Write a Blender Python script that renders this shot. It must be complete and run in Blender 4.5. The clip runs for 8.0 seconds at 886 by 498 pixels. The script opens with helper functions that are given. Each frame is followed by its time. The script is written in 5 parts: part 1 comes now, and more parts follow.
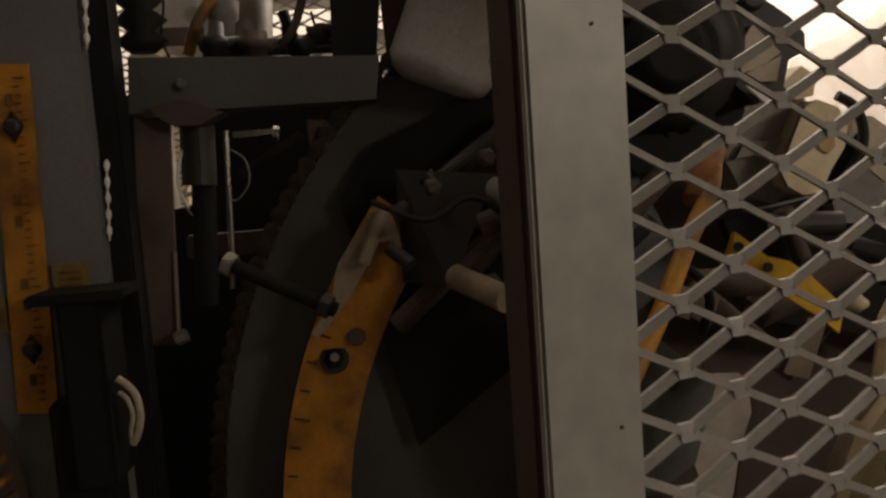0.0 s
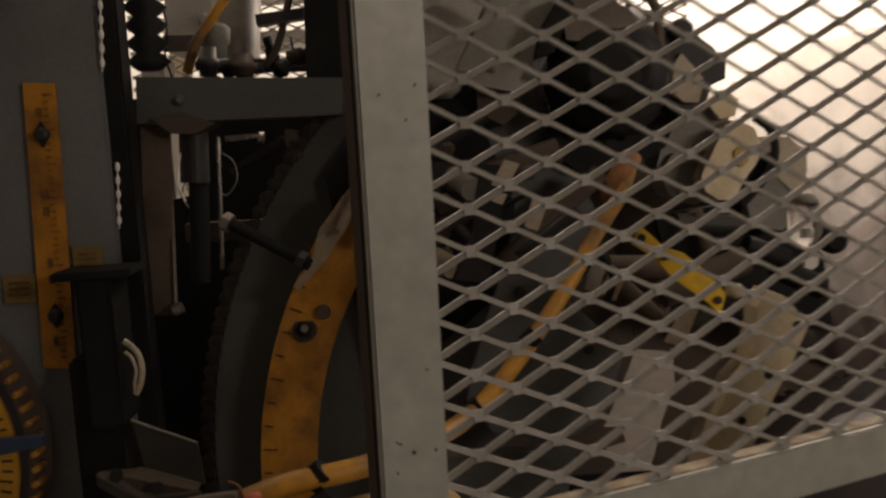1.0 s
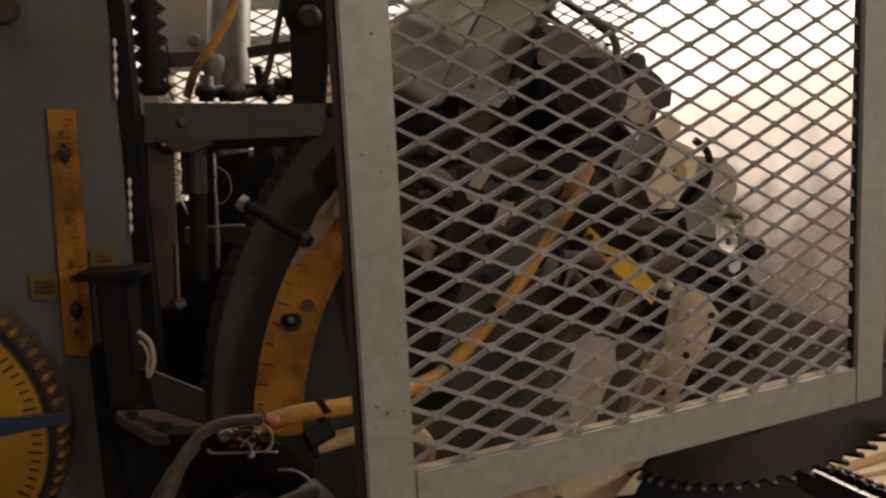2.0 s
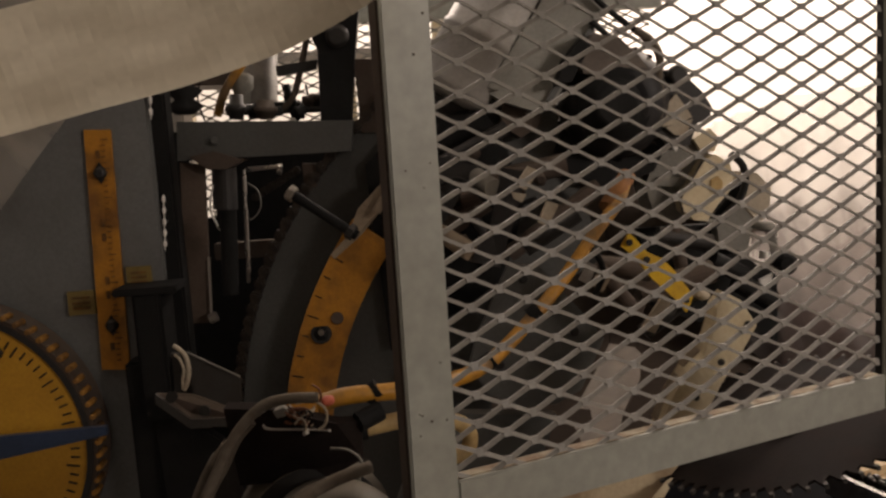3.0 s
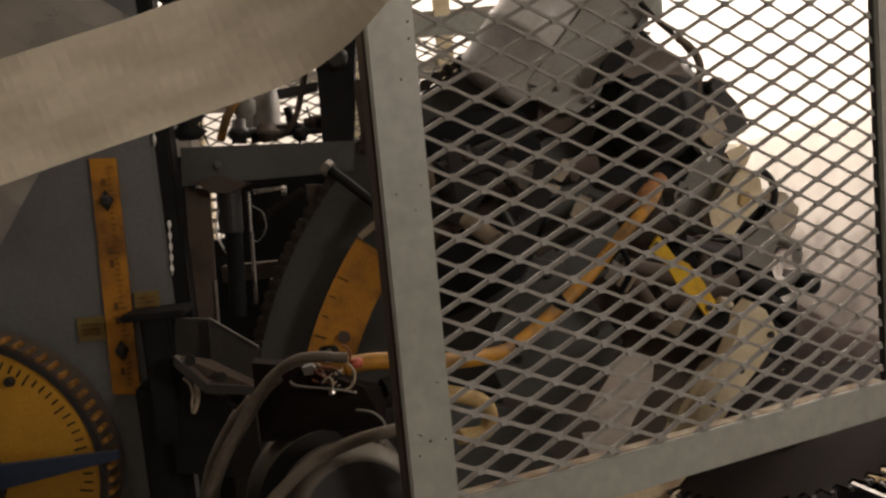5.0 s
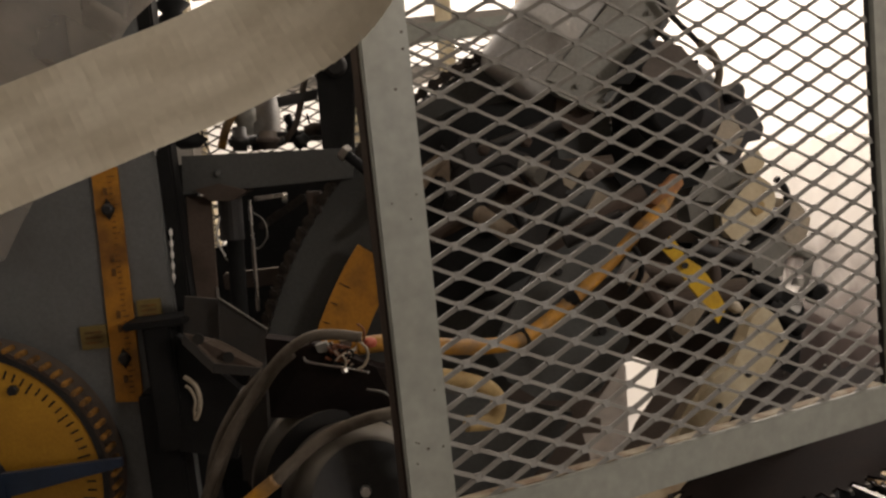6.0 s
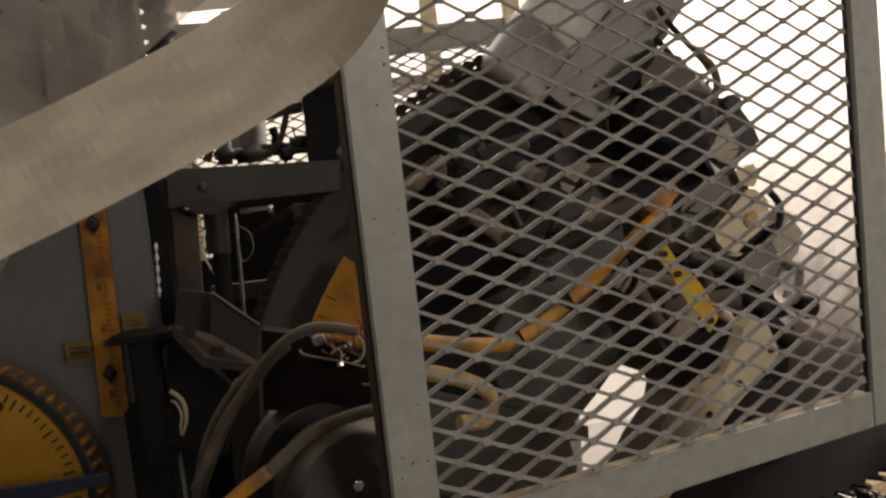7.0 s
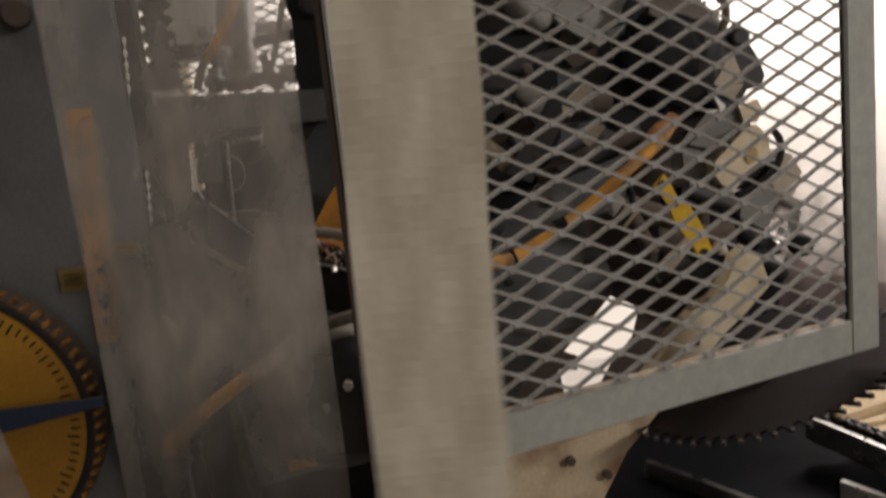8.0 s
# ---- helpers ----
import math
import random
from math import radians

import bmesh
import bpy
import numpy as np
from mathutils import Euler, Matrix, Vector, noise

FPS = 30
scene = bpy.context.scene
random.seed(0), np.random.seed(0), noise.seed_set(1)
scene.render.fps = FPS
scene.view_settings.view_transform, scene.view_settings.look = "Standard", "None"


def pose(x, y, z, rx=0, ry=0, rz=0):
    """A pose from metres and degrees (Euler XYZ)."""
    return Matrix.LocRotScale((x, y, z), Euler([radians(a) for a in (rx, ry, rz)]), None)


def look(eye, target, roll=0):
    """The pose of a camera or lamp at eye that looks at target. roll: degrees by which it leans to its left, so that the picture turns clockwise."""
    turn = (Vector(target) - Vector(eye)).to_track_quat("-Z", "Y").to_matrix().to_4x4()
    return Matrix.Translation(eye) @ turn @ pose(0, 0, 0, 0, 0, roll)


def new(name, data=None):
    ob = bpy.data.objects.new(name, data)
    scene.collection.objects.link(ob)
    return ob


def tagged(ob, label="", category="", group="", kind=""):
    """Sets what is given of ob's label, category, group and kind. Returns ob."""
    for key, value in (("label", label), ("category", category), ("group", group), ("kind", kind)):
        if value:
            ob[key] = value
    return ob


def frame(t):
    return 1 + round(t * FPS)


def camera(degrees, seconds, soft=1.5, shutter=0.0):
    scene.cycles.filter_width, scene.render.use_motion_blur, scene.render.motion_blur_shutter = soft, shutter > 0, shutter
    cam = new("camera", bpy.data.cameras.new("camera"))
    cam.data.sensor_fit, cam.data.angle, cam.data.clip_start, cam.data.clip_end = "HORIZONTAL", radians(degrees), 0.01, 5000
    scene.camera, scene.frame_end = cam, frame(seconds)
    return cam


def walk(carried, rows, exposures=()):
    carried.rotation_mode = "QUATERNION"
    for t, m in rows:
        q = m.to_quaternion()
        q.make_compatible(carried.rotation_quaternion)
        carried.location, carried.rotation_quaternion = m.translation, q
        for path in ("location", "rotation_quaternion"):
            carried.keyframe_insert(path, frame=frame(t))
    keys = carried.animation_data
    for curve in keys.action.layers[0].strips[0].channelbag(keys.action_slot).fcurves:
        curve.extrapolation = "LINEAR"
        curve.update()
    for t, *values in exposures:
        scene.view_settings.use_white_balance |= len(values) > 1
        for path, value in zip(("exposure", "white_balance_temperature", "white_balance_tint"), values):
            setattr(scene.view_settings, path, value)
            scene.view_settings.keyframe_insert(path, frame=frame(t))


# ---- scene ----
cam = camera(55.9, 8.0, soft=2.5, shutter=0.5)
PATH = [
    (0, (0.0785, -0.0125, 1.258), (0.2045, 1.975, 1.055), -4.05),
    (0.5, (0.091, -0.066, 1.263), (0.176, 1.916, 1.018), -4.5),
    (1, (0.142, -0.175, 1.285), (0.228, 1.807, 1.034), -3.0),
    (1.5, (0.148, -0.292, 1.317), (0.306, 1.68, 1.025), -2.7),
    (3, (0.117, -0.347, 1.329), (0.247, 1.632, 1.074), -3.6),
    (3.5, (0.122, -0.349, 1.332), (0.24, 1.632, 1.086), -4.2),
    (4, (0.126, -0.353, 1.335), (0.232, 1.629, 1.09), -4.6),
    (4.5, (0.13, -0.353, 1.335), (0.233, 1.63, 1.102), -5.0),
    (6, (0.141, -0.357, 1.339), (0.223, 1.629, 1.122), -5.9),
    (6.5, (0.145, -0.355, 1.343), (0.244, 1.631, 1.135), -6.2),
    (7, (0.147, -0.358, 1.343), (0.254, 1.629, 1.143), -6.3),
    (7.5, (0.155, -0.365, 1.34), (0.267, 1.621, 1.127), -6.3),
    (8, (0.162, -0.365, 1.33), (0.246, 1.604, 0.987), -6.0),
]
walk(cam, [(t, look(eye, target, roll)) for t, eye, target, roll in PATH],
     exposures=[(0.0, -0.5, 7150, 12), (1.0, -0.32, 7050, 13), (1.5, -0.12, 6950, 15), (3.0, 0.0, 6850, 14), (4.5, 0.03, 6750, 12), (6.0, 0.08, 6500, 10),
                (7.3, 0.11, 6450, 10), (8.0, 0.25, 6050, 10)])

# ---- world and light ----
world = bpy.data.worlds.new("world")
world.use_nodes = True
world.node_tree.nodes["Background"].inputs[0].default_value = (0.10, 0.095, 0.09, 1)
world.node_tree.nodes["Background"].inputs[1].default_value = 0.15
scene.world = world


def area_lamp(name, place, target, sx, sy, watts, colour):
    data = bpy.data.lights.new(name, "AREA")
    data.shape, data.size, data.size_y, data.energy, data.color = "RECTANGLE", sx, sy, watts, colour
    ob = new(name, data)
    ob.matrix_world = look(place, target)
    return ob


WARM = (1.0, 0.885, 0.79)
area_lamp("shop_light_far", (1.9, 2.6, 3.1), (1.9, 3.2, 0.6), 2.4, 0.3, 150, WARM)
area_lamp("shop_light_side", (-0.8, 3.0, 3.1), (-0.8, 3.0, 0.0), 1.6, 0.3, 60, WARM)
area_lamp("shop_light_near", (3.5, -2.1, 2.3), (0.3, 0.3, 1.2), 0.9, 0.6, 56, WARM)
area_lamp("shop_light_over", (-0.7, 0.4, 3.2), (0.25, 0.8, 1.4), 1.2, 0.3, 6, WARM)


# ---- materials ----
def material(name, base, rough=0.5, metal=0.0, second=None, scale=30.0, amount=0.5, bump=0.1, fine=220.0, dust=0.0,
             dust_colour=(0.24, 0.20, 0.155), per_object=0.0, gloss=0.5):
    """Base colour broken by stains, fine grain and dust that lies on upward faces."""
    m = bpy.data.materials.new(name)
    m.use_nodes = True
    nt = m.node_tree
    b = nt.nodes["Principled BSDF"]
    b.inputs["Metallic"].default_value = metal
    b.inputs["Specular IOR Level"].default_value = gloss
    tc = nt.nodes.new("ShaderNodeTexCoord")
    n1 = nt.nodes.new("ShaderNodeTexNoise")
    n1.inputs["Scale"].default_value, n1.inputs["Detail"].default_value = scale, 6
    n2 = nt.nodes.new("ShaderNodeTexNoise")
    n2.inputs["Scale"].default_value, n2.inputs["Detail"].default_value = fine, 4
    for n in (n1, n2):
        nt.links.new(tc.outputs["Object"], n.inputs["Vector"])
    ramp = nt.nodes.new("ShaderNodeValToRGB")
    ramp.color_ramp.elements[0].position, ramp.color_ramp.elements[1].position = 0.42, 0.66
    nt.links.new(n1.outputs["Fac"], ramp.inputs["Fac"])
    mix = nt.nodes.new("ShaderNodeMix")
    mix.data_type = "RGBA"
    second = second or tuple(c * 0.6 for c in base)
    mix.inputs[6].default_value, mix.inputs[7].default_value = (*base, 1), (*second, 1)
    mul = nt.nodes.new("ShaderNodeMath")
    mul.operation = "MULTIPLY"
    mul.inputs[1].default_value = amount
    nt.links.new(ramp.outputs["Color"], mul.inputs[0])
    nt.links.new(mul.outputs[0], mix.inputs[0])
    last = mix.outputs[2]
    grain = nt.nodes.new("ShaderNodeMix")
    grain.data_type, grain.blend_type = "RGBA", "OVERLAY"
    grain.inputs[0].default_value = 0.25
    nt.links.new(last, grain.inputs[6])
    nt.links.new(n2.outputs["Fac"], grain.inputs[7])
    last = grain.outputs[2]
    if per_object:
        info = nt.nodes.new("ShaderNodeObjectInfo")
        hsv = nt.nodes.new("ShaderNodeHueSaturation")
        mr = nt.nodes.new("ShaderNodeMapRange")
        mr.inputs[3].default_value, mr.inputs[4].default_value = 1 - per_object, 1 + per_object
        nt.links.new(info.outputs["Random"], mr.inputs[0])
        nt.links.new(mr.outputs[0], hsv.inputs["Value"])
        nt.links.new(last, hsv.inputs["Color"])
        last = hsv.outputs["Color"]
    if dust:
        geo = nt.nodes.new("ShaderNodeNewGeometry")
        sep = nt.nodes.new("ShaderNodeSeparateXYZ")
        nt.links.new(geo.outputs["Normal"], sep.inputs[0])
        up = nt.nodes.new("ShaderNodeMapRange")
        up.inputs[1].default_value, up.inputs[2].default_value = 0.3, 0.95
        nt.links.new(sep.outputs["Z"], up.inputs[0])
        a = nt.nodes.new("ShaderNodeMath")
        a.operation = "MULTIPLY"
        nt.links.new(up.outputs[0], a.inputs[0])
        a.inputs[1].default_value = dust
        add = nt.nodes.new("ShaderNodeMath")
        add.operation, add.use_clamp = "MULTIPLY_ADD", True
        nt.links.new(ramp.outputs["Color"], add.inputs[0])
        add.inputs[1].default_value = dust * 0.12
        nt.links.new(a.outputs[0], add.inputs[2])
        dm = nt.nodes.new("ShaderNodeMix")
        dm.data_type = "RGBA"
        dm.inputs[7].default_value = (*dust_colour, 1)
        nt.links.new(last, dm.inputs[6])
        nt.links.new(add.outputs[0], dm.inputs[0])
        last = dm.outputs[2]
    nt.links.new(last, b.inputs["Base Color"])
    rr = nt.nodes.new("ShaderNodeMapRange")
    rr.inputs[3].default_value, rr.inputs[4].default_value = max(0.05, rough - 0.12), min(1, rough + 0.15)
    nt.links.new(n1.outputs["Fac"], rr.inputs[0])
    nt.links.new(rr.outputs[0], b.inputs["Roughness"])
    bp = nt.nodes.new("ShaderNodeBump")
    bp.inputs["Strength"].default_value, bp.inputs["Distance"].default_value = bump, 0.002
    nt.links.new(n2.outputs["Fac"], bp.inputs["Height"])
    nt.links.new(bp.outputs[0], b.inputs["Normal"])
    return m


GREY_PAINT = material("grey_enamel", (0.31, 0.322, 0.285), 0.42, second=(0.24, 0.24, 0.205), scale=9, amount=0.5, bump=0.05, fine=90, dust=0.2)
MESH_PAINT = material("mesh_enamel", (0.205, 0.198, 0.178), 0.5, second=(0.135, 0.12, 0.10), amount=0.6, dust=0.25)
EDGE_RUST = material("edge_wear", (0.36, 0.31, 0.22), 0.8, second=(0.16, 0.08, 0.04), amount=0.7, scale=60)
PANEL_GREY = material("panel_grey", (0.165, 0.172, 0.172), 0.5, second=(0.115, 0.115, 0.112), amount=0.7, scale=9, dust=0.15)
LEG_RUST = material("dusty_rust", (0.11, 0.08, 0.062), 0.8, second=(0.06, 0.04, 0.028), scale=18, amount=0.8)
DARK_STEEL = material("dark_steel", (0.032, 0.031, 0.031), 0.5, metal=0.2, second=(0.02, 0.017, 0.016), scale=20, dust=0.15)
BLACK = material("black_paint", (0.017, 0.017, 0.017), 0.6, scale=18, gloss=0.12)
RUBBER = material("black_rubber", (0.012, 0.012, 0.012), 0.7, scale=30, dust=0.05, gloss=0.3)
RUSTY = material("rusty_steel", (0.075, 0.055, 0.043), 0.75, metal=0.1, second=(0.06, 0.03, 0.018), scale=25, dust=0.3)
ORANGE = material("orange_scale", (0.50, 0.22, 0.022), 0.55, second=(0.17, 0.075, 0.02), scale=22, amount=0.8)
YELLOW_DIAL = material("dial_yellow", (0.62, 0.33, 0.03), 0.5, second=(0.42, 0.20, 0.02), scale=14, amount=0.5)
YELLOW = material("safety_yellow", (0.72, 0.45, 0.02), 0.45, second=(0.40, 0.22, 0.03), scale=50, amount=0.5)
CABLE = material("yellow_cable", (0.50, 0.235, 0.018), 0.5, second=(0.16, 0.10, 0.05), scale=24, amount=0.95, dust=0.08)
BEIGE = material("beige_paint", (0.74, 0.64, 0.44), 0.5, second=(0.50, 0.39, 0.22), scale=22, amount=0.6, dust=0.1)
DUSTY_GREY = material("dusty_grey", (0.235, 0.23, 0.205), 0.7, second=(0.145, 0.13, 0.11), scale=12, dust=0.4, dust_colour=(0.27, 0.24, 0.20))
LIGHT_SHEET = material("light_sheet", (0.36, 0.335, 0.30), 0.6, second=(0.25, 0.22, 0.185), scale=8, dust=0.3)
DUCT = material("dusty_duct", (0.52, 0.51, 0.49), 0.42, second=(0.25, 0.225, 0.19), scale=9, amount=0.8, dust=0.4, dust_colour=(0.40, 0.37, 0.33))
AIR_CYL = material("dull_aluminium", (0.26, 0.25, 0.235), 0.5, metal=0.3, second=(0.15, 0.14, 0.125), scale=15, amount=0.7, gloss=0.3)
HEAD_PLATE = material("head_plate", (0.12, 0.126, 0.122), 0.55, second=(0.075, 0.073, 0.067), scale=10, dust=0.3)
CASTING = material("rusted_cream", (0.58, 0.48, 0.32), 0.6, second=(0.20, 0.10, 0.045), scale=16, amount=0.95)
BRACKET = material("bracket_steel", (0.035, 0.032, 0.029), 0.65, second=(0.024, 0.018, 0.014), scale=30, dust=0.2)
BEIGE_DULL = material("worn_beige", (0.30, 0.24, 0.17), 0.6, second=(0.17, 0.12, 0.08), scale=30, amount=0.7)
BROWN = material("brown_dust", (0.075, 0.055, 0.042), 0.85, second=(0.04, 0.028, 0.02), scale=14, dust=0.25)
MOTOR_BLACK = material("motor_black", (0.018, 0.018, 0.019), 0.5, scale=14, dust=0.85, dust_colour=(0.25, 0.22, 0.175), gloss=0.3)
CONDUIT = material("grey_conduit", (0.125, 0.105, 0.083), 0.8, second=(0.075, 0.058, 0.042), scale=60, amount=0.8, dust=0.3, gloss=0.25)
SILVER = material("bare_steel", (0.62, 0.60, 0.57), 0.28, metal=1.0, second=(0.35, 0.33, 0.3), scale=40, amount=0.5)
BLADE_STEEL = material("blade_steel", (0.018, 0.014, 0.013), 0.75, second=(0.03, 0.02, 0.016), scale=15, gloss=0.06)
BLUE = material("blue_paint", (0.035, 0.06, 0.12), 0.5, scale=20, dust=0.2)
CREAM_LABEL = material("label_film", (0.22, 0.16, 0.05), 0.5, scale=60)
PRINT = material("black_print", (0.02, 0.018, 0.015), 0.6)
CHAIN_STEEL = material("chain_steel", (0.022, 0.018, 0.016), 0.38, metal=0.3, second=(0.07, 0.05, 0.035), scale=80, amount=0.6)
WOOD = material("fresh_lumber", (0.62, 0.47, 0.28), 0.7, second=(0.50, 0.34, 0.17), scale=20, amount=0.6)
WHITE_WALL = material("white_block_wall", (0.80, 0.77, 0.72), 0.8, second=(0.70, 0.66, 0.60), scale=3, amount=0.5)
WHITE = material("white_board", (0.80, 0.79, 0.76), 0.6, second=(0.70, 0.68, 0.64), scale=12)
CONCRETE = material("concrete_floor", (0.28, 0.26, 0.24), 0.8, second=(0.18, 0.165, 0.15), scale=2.5, fine=60)
CEILING = material("ceiling_paint", (0.55, 0.53, 0.50), 0.9, scale=2)
MOTOR_DUST = material("motor_brown_dust", (0.016, 0.016, 0.018), 0.55, scale=18, dust=0.8, dust_colour=(0.20, 0.165, 0.14), gloss=0.3)
PUTTY = material("putty_paint", (0.44, 0.38, 0.29), 0.55, second=(0.28, 0.22, 0.15), scale=30, amount=0.7)
RUST_STAIN = material("rust_stain", (0.52, 0.38, 0.17), 0.7, second=(0.36, 0.19, 0.06), scale=60)
RUST_FITTING = material("rusty_fitting", (0.32, 0.14, 0.045), 0.75, second=(0.16, 0.07, 0.03), scale=50, amount=0.8)
PALE_CABLE = material("pale_cable", (0.52, 0.37, 0.16), 0.55, second=(0.34, 0.22, 0.09), scale=40, amount=0.7)
GUARD = material("guard_paint", (0.31, 0.31, 0.28), 0.65, second=(0.20, 0.185, 0.16), scale=10, amount=0.7, dust=0.35, dust_colour=(0.33, 0.30, 0.26))
RUSTY_ORANGE = material("dull_orange", (0.42, 0.20, 0.03), 0.6, second=(0.12, 0.06, 0.02), scale=40, amount=0.9)
PRINT_FADED = material("faded_print", (0.10, 0.05, 0.015), 0.6, second=(0.25, 0.11, 0.02), scale=90, amount=0.8)
HOOD = material("hood_dust", (0.16, 0.135, 0.115), 0.75, second=(0.08, 0.065, 0.055), scale=14, amount=0.7, dust=0.5, dust_colour=(0.30, 0.26, 0.225))
RED = material("red_plastic", (0.52, 0.11, 0.06), 0.5)
WHEEL = material("wheel_plate", (0.088, 0.09, 0.087), 0.6, second=(0.055, 0.054, 0.05), scale=8, dust=0.05, gloss=0.3)
BASE_BLUE = material("machine_base", (0.008, 0.009, 0.013), 0.75, second=(0.014, 0.012, 0.012), scale=7, gloss=0.1)
BROWN_WIRE = material("brown_wire", (0.20, 0.07, 0.03), 0.5)


def vinyl(name, see, tint, low=0.8, stretch=(14, 14, 4), spread=0.10):
    """Dusty clear vinyl: part see-through, part milky film."""
    m = bpy.data.materials.new(name)
    m.use_nodes = True
    nt = m.node_tree
    out, b = nt.nodes["Material Output"], nt.nodes["Principled BSDF"]
    b.inputs["Roughness"].default_value = 0.32
    tc = nt.nodes.new("ShaderNodeTexCoord")
    mp = nt.nodes.new("ShaderNodeMapping")
    mp.inputs["Scale"].default_value = stretch
    n = nt.nodes.new("ShaderNodeTexNoise")
    n.inputs["Scale"].default_value, n.inputs["Detail"].default_value = 1.0, 8
    nt.links.new(tc.outputs["Object"], mp.inputs[0])
    nt.links.new(mp.outputs[0], n.inputs["Vector"])
    ramp = nt.nodes.new("ShaderNodeValToRGB")
    ramp.color_ramp.elements[0].position, ramp.color_ramp.elements[1].position = 0.35, 0.7
    ramp.color_ramp.elements[0].color = (*[c * low for c in tint], 1)
    ramp.color_ramp.elements[1].color = (*tint, 1)
    nt.links.new(n.outputs["Fac"], ramp.inputs[0])
    nt.links.new(ramp.outputs[0], b.inputs["Base Color"])
    tr = nt.nodes.new("ShaderNodeBsdfTransparent")
    tl = nt.nodes.new("ShaderNodeBsdfTranslucent")
    nt.links.new(ramp.outputs[0], tl.inputs[0])
    film = nt.nodes.new("ShaderNodeMixShader")
    film.inputs[0].default_value = 0.45
    nt.links.new(b.outputs[0], film.inputs[1])
    nt.links.new(tl.outputs[0], film.inputs[2])
    mix = nt.nodes.new("ShaderNodeMixShader")
    mr = nt.nodes.new("ShaderNodeMapRange")
    mr.inputs[1].default_value, mr.inputs[2].default_value = 0.3, 0.7
    mr.inputs[3].default_value, mr.inputs[4].default_value = min(1, see + spread), max(0, see - spread)
    nt.links.new(n.outputs["Fac"], mr.inputs[0])
    nt.links.new(mr.outputs[0], mix.inputs[0])
    nt.links.new(film.outputs[0], mix.inputs[1])
    nt.links.new(tr.outputs[0], mix.inputs[2])
    nt.links.new(mix.outputs[0], out.inputs[0])
    return m


VINYL_CLEAR = vinyl("dusty_clear_vinyl", 0.50, (0.47, 0.43, 0.375), 0.55, (16, 16, 7), 0.24)
VINYL_MILKY = bpy.data.materials.new("dusty_milky_vinyl")
VINYL_MILKY.use_nodes = True
_nt = VINYL_MILKY.node_tree
_b = _nt.nodes["Principled BSDF"]
_tc, _mp, _n, _r = (_nt.nodes.new(k) for k in ("ShaderNodeTexCoord", "ShaderNodeMapping", "ShaderNodeTexNoise", "ShaderNodeValToRGB"))
_mp.inputs["Scale"].default_value = (34, 14, 1)
_n.inputs["Scale"].default_value, _n.inputs["Detail"].default_value = 1.0, 7
_r.color_ramp.elements[0].color, _r.color_ramp.elements[1].color = (0.50, 0.45, 0.34, 1), (0.74, 0.685, 0.55, 1)
_r.color_ramp.elements[0].position, _r.color_ramp.elements[1].position = 0.36, 0.66
_nt.links.new(_tc.outputs["UV"], _mp.inputs[0])
_nt.links.new(_mp.outputs[0], _n.inputs["Vector"])
_nt.links.new(_n.outputs["Fac"], _r.inputs[0])
_nt.links.new(_r.outputs[0], _b.inputs["Base Color"])
_b.inputs["Roughness"].default_value = 0.4
SKIRT = bpy.data.materials.new("backlit_dusty_skirt")
SKIRT.use_nodes = True
_nt = SKIRT.node_tree
_out, _b = _nt.nodes["Material Output"], _nt.nodes["Principled BSDF"]
_tc, _sep, _n, _mp = (_nt.nodes.new(k) for k in ("ShaderNodeTexCoord", "ShaderNodeSeparateXYZ", "ShaderNodeTexNoise", "ShaderNodeMapping"))
_mp.inputs["Scale"].default_value = (9, 5, 1)
_n.inputs["Scale"].default_value, _n.inputs["Detail"].default_value = 1.0, 7
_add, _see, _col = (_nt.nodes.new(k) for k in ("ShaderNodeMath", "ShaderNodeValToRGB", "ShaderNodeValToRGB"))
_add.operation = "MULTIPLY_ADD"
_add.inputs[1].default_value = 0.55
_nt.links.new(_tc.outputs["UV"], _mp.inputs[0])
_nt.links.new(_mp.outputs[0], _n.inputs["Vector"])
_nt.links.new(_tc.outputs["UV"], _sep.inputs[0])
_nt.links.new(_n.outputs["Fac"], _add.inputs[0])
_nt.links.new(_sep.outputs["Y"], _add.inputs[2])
# ramps paint the backlight from the wall at the top, the dark backdrop at the foot
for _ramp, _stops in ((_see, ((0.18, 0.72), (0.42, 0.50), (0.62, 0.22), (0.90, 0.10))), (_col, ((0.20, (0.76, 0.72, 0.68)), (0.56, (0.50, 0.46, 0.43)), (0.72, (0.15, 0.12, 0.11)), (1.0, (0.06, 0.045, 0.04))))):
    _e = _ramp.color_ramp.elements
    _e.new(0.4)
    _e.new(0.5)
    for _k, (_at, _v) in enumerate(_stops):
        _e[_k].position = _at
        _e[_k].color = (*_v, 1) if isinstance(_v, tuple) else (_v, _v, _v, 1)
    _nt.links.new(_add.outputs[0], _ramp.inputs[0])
_tr, _tl, _film, _mix = (_nt.nodes.new(k) for k in ("ShaderNodeBsdfTransparent", "ShaderNodeBsdfTranslucent", "ShaderNodeMixShader", "ShaderNodeMixShader"))
_nt.links.new(_col.outputs[0], _b.inputs["Base Color"])
_nt.links.new(_col.outputs[0], _tl.inputs[0])
_b.inputs["Roughness"].default_value = 0.4
_film.inputs[0].default_value = 0.6
_nt.links.new(_b.outputs[0], _film.inputs[1])
_nt.links.new(_tl.outputs[0], _film.inputs[2])
_nt.links.new(_see.outputs[0], _mix.inputs[0])
_nt.links.new(_film.outputs[0], _mix.inputs[1])
_nt.links.new(_tr.outputs[0], _mix.inputs[2])
_nt.links.new(_mix.outputs[0], _out.inputs[0])
